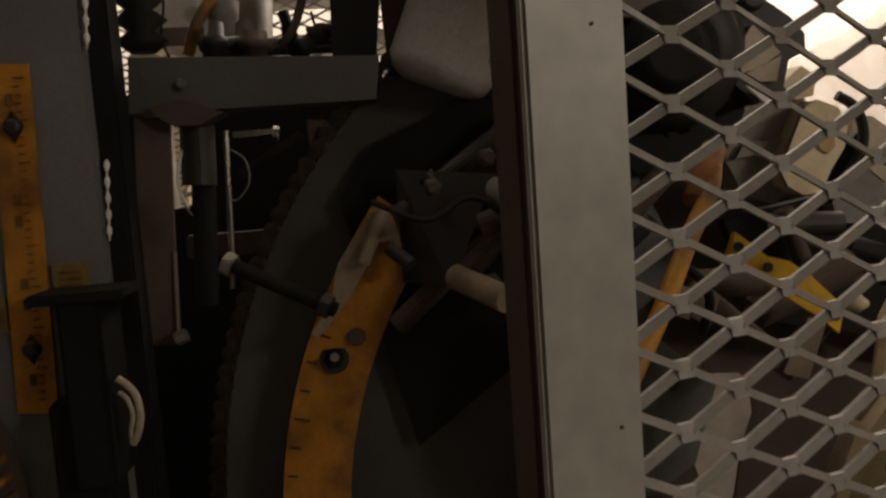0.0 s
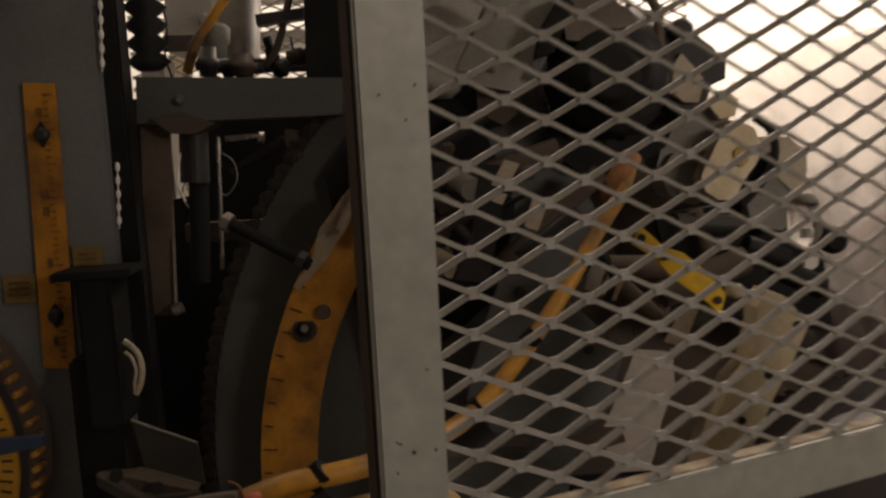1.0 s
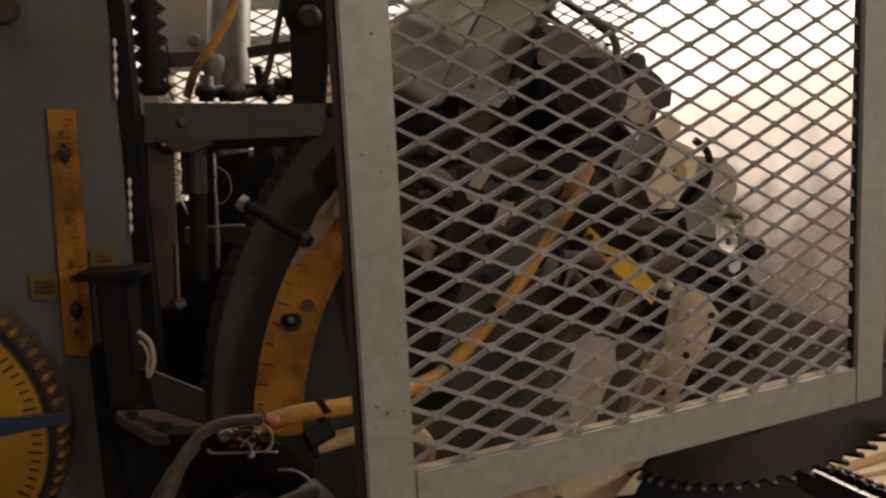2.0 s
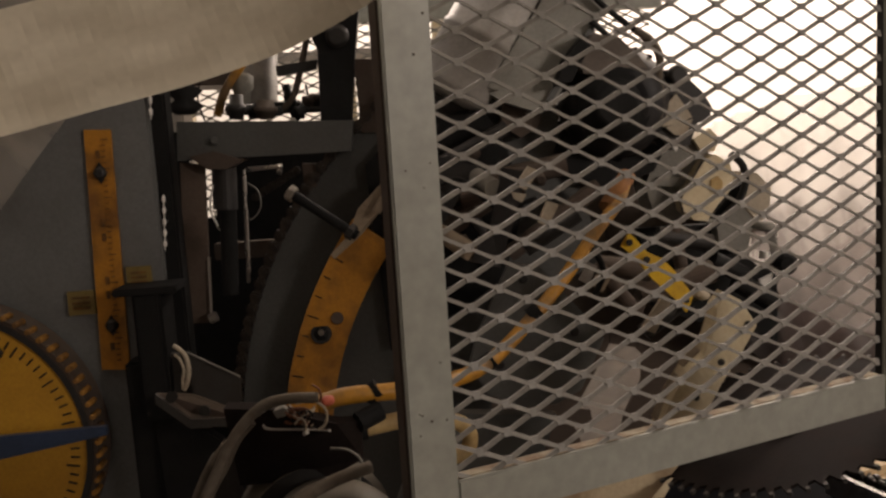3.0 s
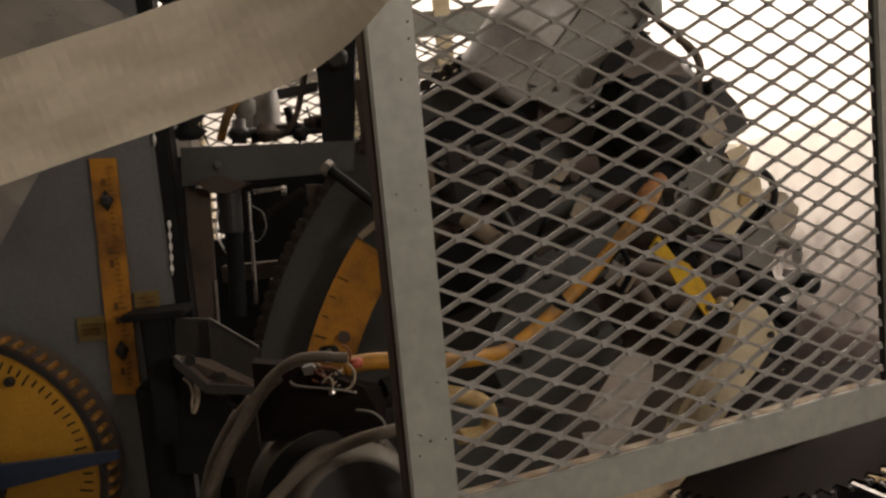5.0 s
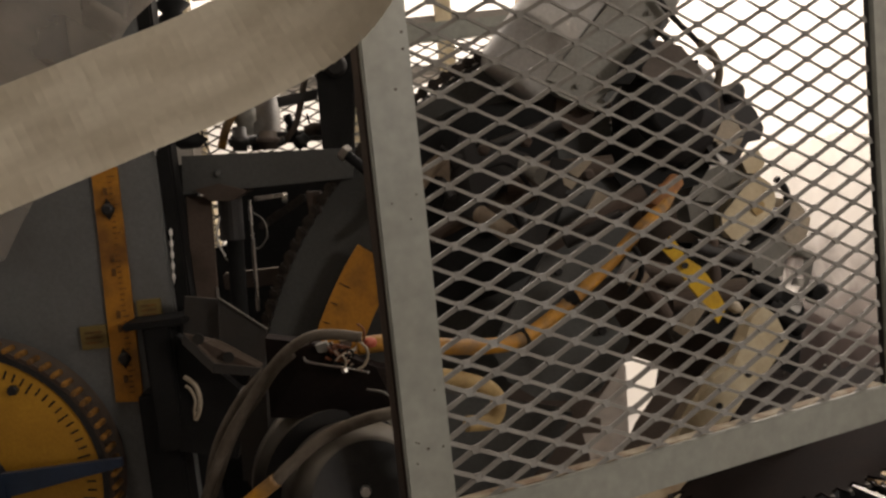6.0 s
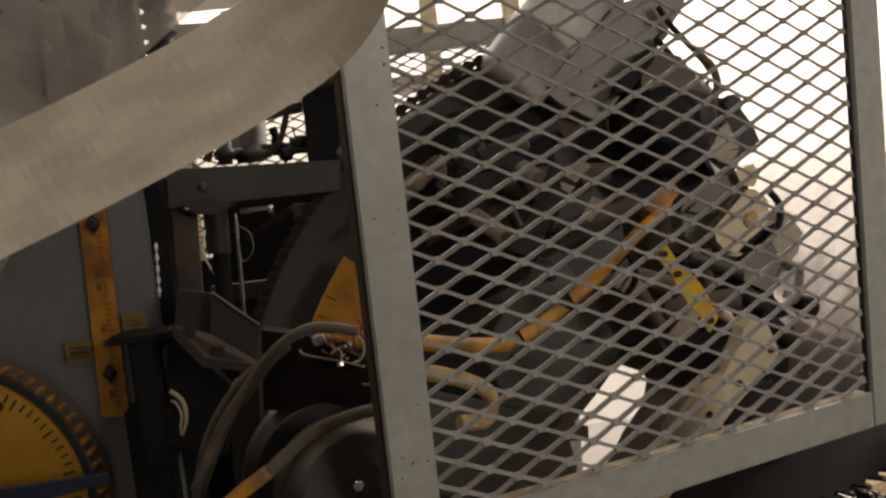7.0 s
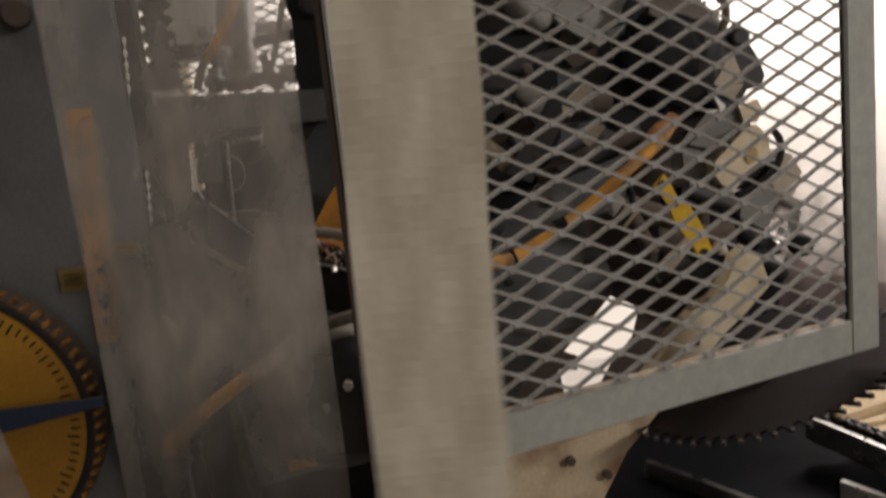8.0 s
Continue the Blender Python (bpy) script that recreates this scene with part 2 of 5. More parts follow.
FLAP_FILM = vinyl("flap_film", 0.18, (0.55, 0.51, 0.47), 0.6, (11, 11, 16))
GLASS = bpy.data.materials.new("clear_bowl")
GLASS.use_nodes = True
GLASS.node_tree.nodes["Principled BSDF"].inputs["Transmission Weight"].default_value = 1.0
GLASS.node_tree.nodes["Principled BSDF"].inputs["Roughness"].default_value = 0.08
GLASS.node_tree.nodes["Principled BSDF"].inputs["IOR"].default_value = 1.3


# ---- shapes ----
def finish(bm, bevel=0.0):
    if bevel:
        edges = [e for e in bm.edges if len(e.link_faces) == 2 and e.calc_face_angle(0) > 0.6]
        bmesh.ops.bevel(bm, geom=edges, offset=bevel, segments=2, affect="EDGES", clamp_overlap=True)
    bmesh.ops.recalc_face_normals(bm, faces=bm.faces)
    return bm


def box(x0, x1, y0, y1, z0, z1, bevel=0.0):
    bm = bmesh.new()
    bmesh.ops.create_cube(bm, size=1, matrix=Matrix.Translation(((x0 + x1) / 2, (y0 + y1) / 2, (z0 + z1) / 2))
                          @ Matrix.Diagonal((x1 - x0, y1 - y0, z1 - z0, 1)))
    return finish(bm, bevel)


def slab(points, depth, bevel=0.0, way=(0, 1, 0)):
    """A plate whose front outline is given, pushed back by depth."""
    bm = bmesh.new()
    w = Vector(way).normalized() * depth
    front = [bm.verts.new(p) for p in points]
    back = [bm.verts.new(Vector(p) + w) for p in points]
    bm.faces.new(front)
    bm.faces.new(back[::-1])
    k = len(points)
    for i in range(k):
        bm.faces.new((front[i], back[i], back[(i + 1) % k], front[(i + 1) % k]))
    return finish(bm, bevel)


def rod(a, b, r, r2=None, sides=20, bevel=0.0):
    a, b = Vector(a), Vector(b)
    bm = bmesh.new()
    m = Matrix.Translation((a + b) / 2) @ (b - a).to_track_quat("Z", "Y").to_matrix().to_4x4()
    bmesh.ops.create_cone(bm, cap_ends=True, segments=sides, radius1=r, radius2=r if r2 is None else r2, depth=(b - a).length, matrix=m)
    return finish(bm, bevel)


def lathe(a, b, profile, sides=32):
    """Rings (share of the way from a to b, radius) turned round the line a to b."""
    a, b = Vector(a), Vector(b)
    q = (b - a).to_track_quat("Z", "Y")
    bm = bmesh.new()
    rings = []
    for s, r in profile:
        rings.append([bm.verts.new(a.lerp(b, s) + q @ Vector((r * math.cos(i * math.tau / sides), r * math.sin(i * math.tau / sides), 0)))
                      for i in range(sides)])
    for p, n in zip(rings, rings[1:]):
        for i in range(sides):
            bm.faces.new((p[i], p[(i + 1) % sides], n[(i + 1) % sides], n[i]))
    bm.faces.new(rings[0][::-1])
    bm.faces.new(rings[-1])
    for f in bm.faces:
        f.smooth = len(f.verts) == 4
    return finish(bm)


def smooth_line(points, steps=8):
    """A Catmull-Rom line through the points."""
    p = [Vector(q) for q in points]
    p = [p[0] * 2 - p[1], *p, p[-1] * 2 - p[-2]]
    out = []
    for i in range(1, len(p) - 2):
        for k in range(steps):
            t = k / steps
            out.append(0.5 * (2 * p[i] + (p[i + 1] - p[i - 1]) * t + (2 * p[i - 1] - 5 * p[i] + 4 * p[i + 1] - p[i + 2]) * t * t
                              + (3 * p[i] - p[i - 1] - 3 * p[i + 1] + p[i + 2]) * t ** 3))
    return out + [p[-2]]


def tube(points, r, sides=10, steps=8, ribs=0.0):
    line = smooth_line(points, steps)
    bm = bmesh.new()
    rings, side = [], None
    for i, c in enumerate(line):
        way = (line[min(i + 1, len(line) - 1)] - line[max(i - 1, 0)]).normalized()
        side = way.orthogonal() if side is None else side - way * side.dot(way)
        side.normalize()
        up = way.cross(side)
        rr = r * (1 + (ribs if i % 2 else 0))
        rings.append([bm.verts.new(c + rr * (math.cos(k * math.tau / sides) * side + math.sin(k * math.tau / sides) * up)) for k in range(sides)])
    for p, n in zip(rings, rings[1:]):
        for k in range(sides):
            bm.faces.new((p[k], p[(k + 1) % sides], n[(k + 1) % sides], n[k])).smooth = True
    bm.faces.new(rings[0][::-1])
    bm.faces.new(rings[-1])
    return finish(bm)


def sector(cx, cz, y0, y1, r0, r1, a0, a1, steps=48, bevel=0.0):
    """A ring sector in the xz plane, angles in degrees from x towards z."""
    bm = bmesh.new()
    rows = []
    for i in range(steps + 1):
        a = radians(a0 + (a1 - a0) * i / steps)
        c, s = math.cos(a), math.sin(a)
        rows.append([bm.verts.new((cx + r * c, y, cz + r * s)) for r, y in ((r0, y0), (r1, y0), (r1, y1), (r0, y1))])
    for p, n in zip(rows, rows[1:]):
        for k in range(4):
            bm.faces.new((p[k], p[(k + 1) % 4], n[(k + 1) % 4], n[k]))
    if a1 - a0 < 360:
        bm.faces.new(rows[0])
        bm.faces.new(rows[-1][::-1])
    return finish(bm, bevel)


def mesh_of(name, bm, mat):
    me = bpy.data.meshes.new(name)
    bm.to_mesh(me)
    bm.free()
    me.materials.append(mat)
    return me


def part(name, bm, mat, parent, label=""):
    ob = new(name, mesh_of(name, bm, mat))
    ob.parent = parent
    return tagged(ob, label)


def thing(name, label, category, at=(0, 0, 0), group="", kind=""):
    ob = new(name)
    ob.location = at
    return tagged(ob, label, category, group, kind)


def solo(name, bm, mat, label, category, kind="", group=""):
    return tagged(new(name, mesh_of(name, bm, mat)), label, category, group, kind)


def join(*bms):
    base = bmesh.new()
    for b in bms:
        me = bpy.data.meshes.new("tmp")
        b.to_mesh(me)
        base.from_mesh(me)
        bpy.data.meshes.remove(me)
        b.free()
    return base


# ---- the hall ----
solo("floor", box(-4, 5, -4, 5, -0.1, 0.0), CONCRETE, "bare concrete workshop floor", "floor", "structure")
solo("ceiling", box(-4, 5, -4, 5, 3.4, 3.5), CEILING, "pale painted workshop ceiling", "ceiling", "structure")
solo("wall_north", box(-4, 5, 3.6, 3.75, 0, 3.4), WHITE_WALL, "bright white painted block wall", "wall", "structure")
solo("wall_south", box(-4, 5, -4.15, -4, 0, 3.4), CONCRETE, "plain concrete workshop wall", "wall", "structure")
solo("wall_west", box(-4.15, -4, -4, 5, 0, 3.4), CONCRETE, "plain concrete workshop wall", "wall", "structure")
solo("wall_east", box(5, 5.15, -4, 5, 0, 3.4), WHITE_WALL, "white painted workshop wall", "wall", "structure")

# ---- guard gate of angle iron and expanded metal ----
gate = thing("guard_gate", "grey-painted angle-iron guard gate with expanded metal mesh", "guard", (0.152, 0.252, 0))
gate.rotation_euler = (0, 0, math.atan2(0.166, 0.437))
part("post", box(-0.033, 0.004, -0.004, 0.001, 1.041, 2.0, 0.0012), GREY_PAINT, gate)
part("post_flange", box(-0.034, -0.029, 0.001, 0.017, 1.041, 2.0, 0.0012), RUSTY, gate, "brown rusty angle flange")
part("post", box(0.470, 0.508, -0.004, 0.001, 1.041, 2.0, 0.0012), GREY_PAINT, gate)
part("post", box(0.503, 0.508, 0.001, 0.034, 1.041, 2.0, 0.0012), DARK_STEEL, gate)
part("rail", box(0.004, 0.470, -0.0042, 0.0008, 1.041, 1.076, 0.0012), GREY_PAINT, gate)
part("rail_lip", box(0.006, 0.468, 0.001, 0.013, 1.0715, 1.0762, 0.001), EDGE_RUST, gate, "dusty rust-edged rail flange")
part("rail", box(0.004, 0.470, -0.0042, 0.0008, 1.962, 2.0, 0.0012), GREY_PAINT, gate)
rng = random.Random(4)
for _ in range(12):
    u, z = rng.uniform(-0.029, 0.001), rng.uniform(1.09, 1.5)
    part("paint_chip", rod((u, -0.0046, z), (u, -0.0038, z), rng.uniform(0.0005, 0.0011), sides=7), RUSTY, gate)


def expanded_metal(u0, u1, z0, z1, uk, zk, lwd, swd, width, depth, skew=0.0):
    """Diamond strands with flat knuckles; one piece of sheet."""
    bm = bmesh.new()
    w, k = width / 2, lwd * 0.07
    i0, i1 = math.floor((u0 - uk) / lwd) - 1, math.ceil((u1 - uk) / lwd) + 1
    j0, j1 = math.floor((z0 - zk) / swd) - 1, math.ceil((z1 - zk) / swd) + 1

    def strip(a, b, wa, wb, da, db):
        if max(a[0], b[0]) > u1 or min(a[0], b[0]) < u0 or max(a[1], b[1]) > z1 or min(a[1], b[1]) < z0:
            return
        v = []
        for (u, z), ww, dd in ((a, wa, da), (b, wb, db)):
            for s, t in ((-1, 0), (1, 0), (1, 1), (-1, 1)):
                v.append(bm.verts.new((u, dd + t * depth + s * 0.0009, z + s * ww + skew * (u - u0))))
        for q in ((0, 1, 5, 4), (1, 2, 6, 5), (2, 3, 7, 6), (3, 0, 4, 7), (0, 3, 2, 1), (4, 5, 6, 7)):
            bm.faces.new([v[n] for n in q])

    for i in range(i0, i1 + 1):
        for j in range(j0, j1 + 1):
            for h in (0, 0.5):
                u, z = uk + (i + h) * lwd, zk + (j + h) * swd
                strip((u - k, z), (u + k, z), w * 1.95, w * 1.95, 0, 0)
                for s in (-1, 1):
                    strip((u + k * 0.7, z + s * w * 0.6), (u + lwd / 2 - k * 0.7, z + s * (swd / 2 - w * 0.6)), w * 1.08, w * 1.08, 0.0003, 0.0003)
    return finish(bm)


part("wire_mesh", expanded_metal(0.0, 0.474, 1.070, 1.99, 0.0255, 1.2726, 0.0486, 0.02246, 0.0031, 0.0017, -0.008), MESH_PAINT, gate,
     "grey-painted expanded metal mesh")

# ---- machine cabinet ----
cabinet = thing("machine_cabinet", "dark grey painted steel machine cabinet with scales", "machine cabinet")
part("panel", box(-1.1, -0.176, 0.757, 0.80, 0.2, 2.1, 0.003), PANEL_GREY, cabinet)
part("panel_edge", box(-0.176, -0.160, 0.77, 0.80, 0.9, 2.1, 0.002), BLACK, cabinet)
ruler = thing("scale_ruler", "yellow-orange vertical metal scale with black marks", "ruler")
ruler_blade = part("blade", slab([(-0.257, 0.752, 1.372), (-0.224, 0.752, 1.370), (-0.233, 0.752, 1.057), (-0.269, 0.752, 1.060)], 0.004, 0.0006), ORANGE, ruler)
R0, R1 = Vector((-0.240, 0.751, 1.371)), Vector((-0.251, 0.751, 1.059))
for i in range(40):
    c = R0.lerp(R1, 0.04 + 0.92 * i / 39)
    long = 0.009 if i % 5 == 0 else 0.005
    part("tick", box(c.x + 0.003, c.x + 0.003 + long, 0.7500, 0.7515, c.z - 0.0006, c.z + 0.0006), PRINT_FADED, ruler_blade)
for s in (0.10, 0.38, 0.44, 0.62, 0.68, 0.90):
    c = R0.lerp(R1, s)
    part("print_bar", box(c.x - 0.004, c.x + 0.001, 0.7500, 0.7515, c.z - 0.005, c.z + 0.005), PRINT_FADED, ruler_blade)
for s in (0.175, 0.81):
    c = R0.lerp(R1, s)
    part("screw", lathe((c.x, 0.752, c.z), (c.x, 0.744, c.z), [(0, 0.008), (0.5, 0.008), (1, 0.005)], 14), DARK_STEEL, ruler_blade)
    part("diamond_mark", slab([(c.x, 0.7495, c.z + 0.014), (c.x + 0.009, 0.7495, c.z), (c.x, 0.7495, c.z - 0.014), (c.x - 0.009, 0.7495, c.z)], 0.002), PRINT, ruler_blade)
for a, b in (((-0.302, 0.752, 1.166), (-0.268, 0.752, 1.135)), ((-0.224, 0.752, 1.193), (-0.193, 0.752, 1.165))):
    lab = thing("warning_label", "small faded yellow printed label on the cabinet", "label", group="cabinet labels")
    film_part = part("film", box(a[0], b[0], 0.752, 0.757, b[2], a[2]), CREAM_LABEL, lab)
    for k in range(3):
        z = a[2] + (b[2] - a[2]) * (0.28 + 0.22 * k)
        part("print_bar", box(a[0] + 0.006, b[0] - 0.006, 0.7505, 0.753, z - 0.0012, z + 0.0012), PRINT_FADED, film_part)

# ---- bevel dial ----
DX, DZ, DY = -0.458, 0.980, 0.70
dial = thing("bevel_dial", "large orange-yellow degree dial with a blue pointer arm", "dial")
dial_face = part("face", sector(DX, DZ, DY, DY + 0.006, 0.002, 0.178, 0, 360, 96), YELLOW_DIAL, dial)
part("groove_ring", sector(DX, DZ, DY - 0.003, DY + 0.03, 0.1785, 0.186, 0, 360, 96), DARK_STEEL, dial)
dial_rim = part("rim", sector(DX, DZ, DY - 0.002, DY + 0.05, 0.1862, 0.1915, 0, 360, 96), RUSTY, dial)
for i in range(72):
    a = radians(i * 5)
    r = 0.1925
    part("tooth", lathe((DX + r * math.cos(a), DY - 0.004, DZ + r * math.sin(a)), (DX + r * math.cos(a), DY + 0.02, DZ + r * math.sin(a)), [(0, 0.003), (0.2, 0.0042), (1, 0.0042)], 8), RUSTY_ORANGE, dial_rim)
for i in range(46):
    a = radians(-90 + i * 4)
    r0 = 0.153 if i % 5 == 0 else 0.158
    c, s = math.cos(a), math.sin(a)
    n = Vector((-s, 0, c)) * 0.0011
    p, q = Vector((DX + r0 * c, DY - 0.0012, DZ + r0 * s)), Vector((DX + 0.169 * c, DY - 0.0012, DZ + 0.169 * s))
    part("tick", slab([p - n, q - n, q + n, p + n], 0.003), PRINT, dial_face)
part("hub", lathe((DX, DY, DZ), (DX, DY - 0.03, DZ), [(0, 0.062), (0.7, 0.060), (1, 0.052)], 40), BLUE, dial, "blue painted hub")
part("pointer_arm", slab([(DX, DY - 0.012, DZ - 0.02), (-0.25, DY - 0.012, 0.992), (-0.25, DY - 0.012, 1.003), (DX, DY - 0.012, DZ + 0.02)], 0.008, 0.001), BLUE, dial, "blue tapered pointer")
part("bolt", lathe((-0.373, DY, 1.104), (-0.373, DY - 0.008, 1.104), [(0, 0.007), (1, 0.006)], 6), DARK_STEEL, dial)

# ---- lift column, beam and slide behind the cabinet edge ----
column = thing("lift_column", "black square lift column with a rubber bellows", "column")
part("tube", box(-0.184, -0.156, 0.765, 0.80, 0.6, 2.0, 0.003), BLACK, column)
part("bellows", lathe((-0.150, 0.85, 1.66), (-0.150, 0.85, 1.388), [(i / 26, 0.026 if i % 2 else 0.013) for i in range(27)], 28), RUBBER, column, "black rubber bellows")
part("slide_block", box(-0.206, -0.170, 0.70, 0.765, 1.0, 1.166, 0.004), BLACK, column)
part("slide_lip", box(-0.228, -0.150, 0.695, 0.765, 1.163, 1.172, 0.002), BLACK, column)
part("lower_tube", box(-0.228, -0.178, 0.715, 0.756, 0.5, 1.075, 0.004), BLACK, column)

frame_beam = thing("cross_frame", "grey steel cross beam on rusty legs and round rods", "machine frame")
part("beam", slab([(-0.152, 0.800, 1.377), (0.082, 0.800, 1.365), (0.076, 0.800, 1.324), (-0.156, 0.800, 1.325)], 0.06, 0.004), WHEEL, frame_beam)
part("beam_bolt", lathe((-0.106, 0.800, 1.349), (-0.104, 0.793, 1.349), [(0, 0.006), (0.4, 0.006), (0.41, 0.004), (1, 0.0035)], 12), WHEEL, frame_beam)
part("gusset", slab([(-0.139, 0.795, 1.330), (-0.106, 0.795, 1.335), (-0.067, 0.795, 1.321), (-0.092, 0.795, 1.310), (-0.118, 0.795, 1.312)], 0.04, 0.002), RUSTY, frame_beam)
part("leg", slab([(-0.155, 0.810, 1.323), (-0.123, 0.810, 1.318), (-0.135, 0.810, 1.100), (-0.169, 0.810, 1.102)], 0.008, 0.002), LEG_RUST, frame_beam)
part("rod", rod((-0.101, 0.850, 1.309), (-0.112, 0.850, 1.132), 0.012), BLACK, frame_beam)
part("rod", rod((-0.079, 0.860, 1.307), (-0.087, 0.860, 1.145), 0.0028), SILVER, frame_beam)
part("collar", rod((-0.103, 0.840, 1.313), (-0.106, 0.840, 1.254), 0.017), DARK_STEEL, frame_beam)
part("crossbar", box(-0.14, -0.02, 0.90, 0.92, 1.175, 1.20, 0.002), RUSTY, frame_beam)
part("hanger", slab([(0.006, 0.830, 1.311), (0.026, 0.830, 1.309), (0.023, 0.830, 1.278), (0.007, 0.830, 1.275)], 0.02), RUSTY, frame_beam)
part("wire", tube([(-0.104, 0.840, 1.310), (-0.118, 0.830, 1.287), (-0.125, 0.830, 1.256), (-0.117, 0.830, 1.232)], 0.0015, 6), WHITE, frame_beam)
part("air_cylinder", lathe((-0.062, 0.920, 1.392), (-0.043, 0.920, 1.597), [(0, 0.033), (0.06, 0.033), (0.08, 0.030), (1, 0.030)], 32), AIR_CYL, frame_beam, "bare metal air cylinder")
part("fitting", lathe((-0.075, 0.870, 1.399), (-0.071, 0.870, 1.442), [(0, 0.012), (0.4, 0.012), (0.5, 0.016), (0.9, 0.016), (1, 0.010)], 16), DUSTY_GREY, frame_beam)
part("cable", tube([(-0.109, 0.860, 1.385), (-0.093, 0.850, 1.418), (-0.065, 0.850, 1.455), (-0.038, 0.860, 1.501), (-0.028, 0.880, 1.573)], 0.006), CABLE, frame_beam, "yellow electric cable")
part("cable", tube([(-0.022, 0.860, 1.383), (0.000, 0.850, 1.405), (0.016, 0.850, 1.451), (0.029, 0.870, 1.507), (0.043, 0.880, 1.570)], 0.0045), BROWN, frame_beam)
part("clamp_bar", slab([(-0.020, 0.840, 1.446), (0.037, 0.840, 1.452), (0.035, 0.840, 1.439), (-0.019, 0.840, 1.433)], 0.02), DARK_STEEL, frame_beam)
part("tower", slab([(0.040, 0.820, 1.588), (0.109, 0.820, 1.584), (0.090, 0.820, 1.451), (0.079, 0.820, 1.365), (0.037, 0.820, 1.368), (0.040, 0.820, 1.462), (0.032, 0.820, 1.485)], 0.05, 0.003), BLACK, frame_beam)
for k, (p, q, r) in enumerate((((-0.078, 0.830, 1.376), (-0.075, 0.830, 1.410), 0.010), ((-0.040, 0.840, 1.376), (-0.038, 0.840, 1.401), 0.013), ((-0.000, 0.830, 1.375), (0.017, 0.830, 1.388), 0.008), ((-0.093, 0.840, 1.390), (-0.054, 0.840, 1.392), 0.006),
                               ((0.012, 0.850, 1.397), (0.043, 0.850, 1.399), 0.007), ((-0.011, 0.860, 1.422), (-0.001, 0.860, 1.377), 0.006), ((-0.064, 0.850, 1.382), (-0.017, 0.850, 1.386), 0.007))):
    part("pipe_fitting", lathe(p, q, [(0, r), (0.3, r), (0.32, r * 1.3), (0.6, r * 1.3), (0.62, r), (1, r * 0.9)], 14), (DARK_STEEL, RUSTY, BLACK)[k % 3], frame_beam)
part("wire", tube([(-0.134, 0.870, 1.469), (-0.131, 0.870, 1.437), (-0.136, 0.870, 1.406), (-0.127, 0.860, 1.380)], 0.0014, 6), BLACK, frame_beam)
part("wire", tube([(0.017, 0.860, 1.420), (0.022, 0.850, 1.400), (0.031, 0.850, 1.389)], 0.0014, 6), BLACK, frame_beam)
part("tower_pin", lathe((0.068, 0.820, 1.480), (0.069, 0.800, 1.477), [(0, 0.016), (0.7, 0.016), (1, 0.010)], 20), DARK_STEEL, frame_beam)
part("valve_body", slab([(0.087, 0.840, 1.450), (0.124, 0.840, 1.448), (0.121, 0.840, 1.347), (0.091, 0.840, 1.348)], 0.05, 0.003), RUSTY, frame_beam)
for y in (180, 196):
    part("tie_rod", rod((-0.10, 0.89, 1.30 + y * 0.0005), (0.06, 0.89, 1.296 + y * 0.0005), 0.005, sides=10), DARK_STEEL, frame_beam)

# white beaded rods imitate dots of light showing through the gap
part("gap_light_beads", lathe((-0.168, 0.758, 1.283), (-0.173, 0.758, 1.210), [(k / 20, 0.0026 if k % 4 in (1, 2) else 0.0008) for k in range(21)], 12), WHITE, frame_beam, "white beads painting the light that comes through a gap")
part("gap_light_beads", lathe((-0.168, 0.755, 1.455), (-0.173, 0.755, 1.380), [(k / 20, 0.0026 if k % 4 in (1, 2) else 0.0008) for k in range(21)], 12), WHITE, frame_beam, "white beads painting the light that comes through a gap")
part("white_cable", tube([(-0.160, 0.698, 1.097), (-0.153, 0.698, 1.091), (-0.146, 0.698, 1.081), (-0.144, 0.698, 1.063), (-0.148, 0.698, 1.047), (-0.153, 0.698, 1.039)], 0.0032, 10), PUTTY, frame_beam, "dusty off-white cable")
part("white_cable", tube([(-0.160, 0.698, 1.085), (-0.154, 0.698, 1.079), (-0.150, 0.698, 1.065), (-0.153, 0.698, 1.051), (-0.153, 0.698, 1.039)], 0.0020, 10), PUTTY, frame_beam, "dusty off-white cable")
part("wire", tube([(-0.077, 0.860, 1.288), (-0.061, 0.850, 1.276), (-0.059, 0.850, 1.253), (-0.074, 0.860, 1.236), (-0.085, 0.870, 1.240)], 0.0010, 6), DUSTY_GREY, frame_beam)
part("wire", tube([(-0.110, 0.840, 1.261), (-0.121, 0.840, 1.249), (-0.121, 0.840, 1.232), (-0.114, 0.850, 1.219)], 0.0010, 6), DUSTY_GREY, frame_beam)
part("chain_guide", slab([(-0.086, 0.930, 1.309), (-0.035, 0.930, 1.310), (-0.036, 0.930, 1.305), (-0.085, 0.930, 1.302)], 0.01), SILVER, frame_beam)
part("nut", rod((-0.038, 0.910, 1.304), (-0.032, 0.910, 1.303), 0.008, sides=6), SILVER, frame_beam)
part("lock_nut", rod((-0.134, 0.800, 1.107), (-0.124, 0.800, 1.111), 0.007, sides=6), SILVER, frame_beam)
part("bright_edge", rod((-0.129, 0.808, 1.192), (-0.133, 0.806, 1.105), 0.0018, sides=8), SILVER, frame_beam)
part("bright_edge", rod((-0.078, 0.845, 1.252), (-0.082, 0.845, 1.160), 0.0018, sides=8), SILVER, frame_beam)

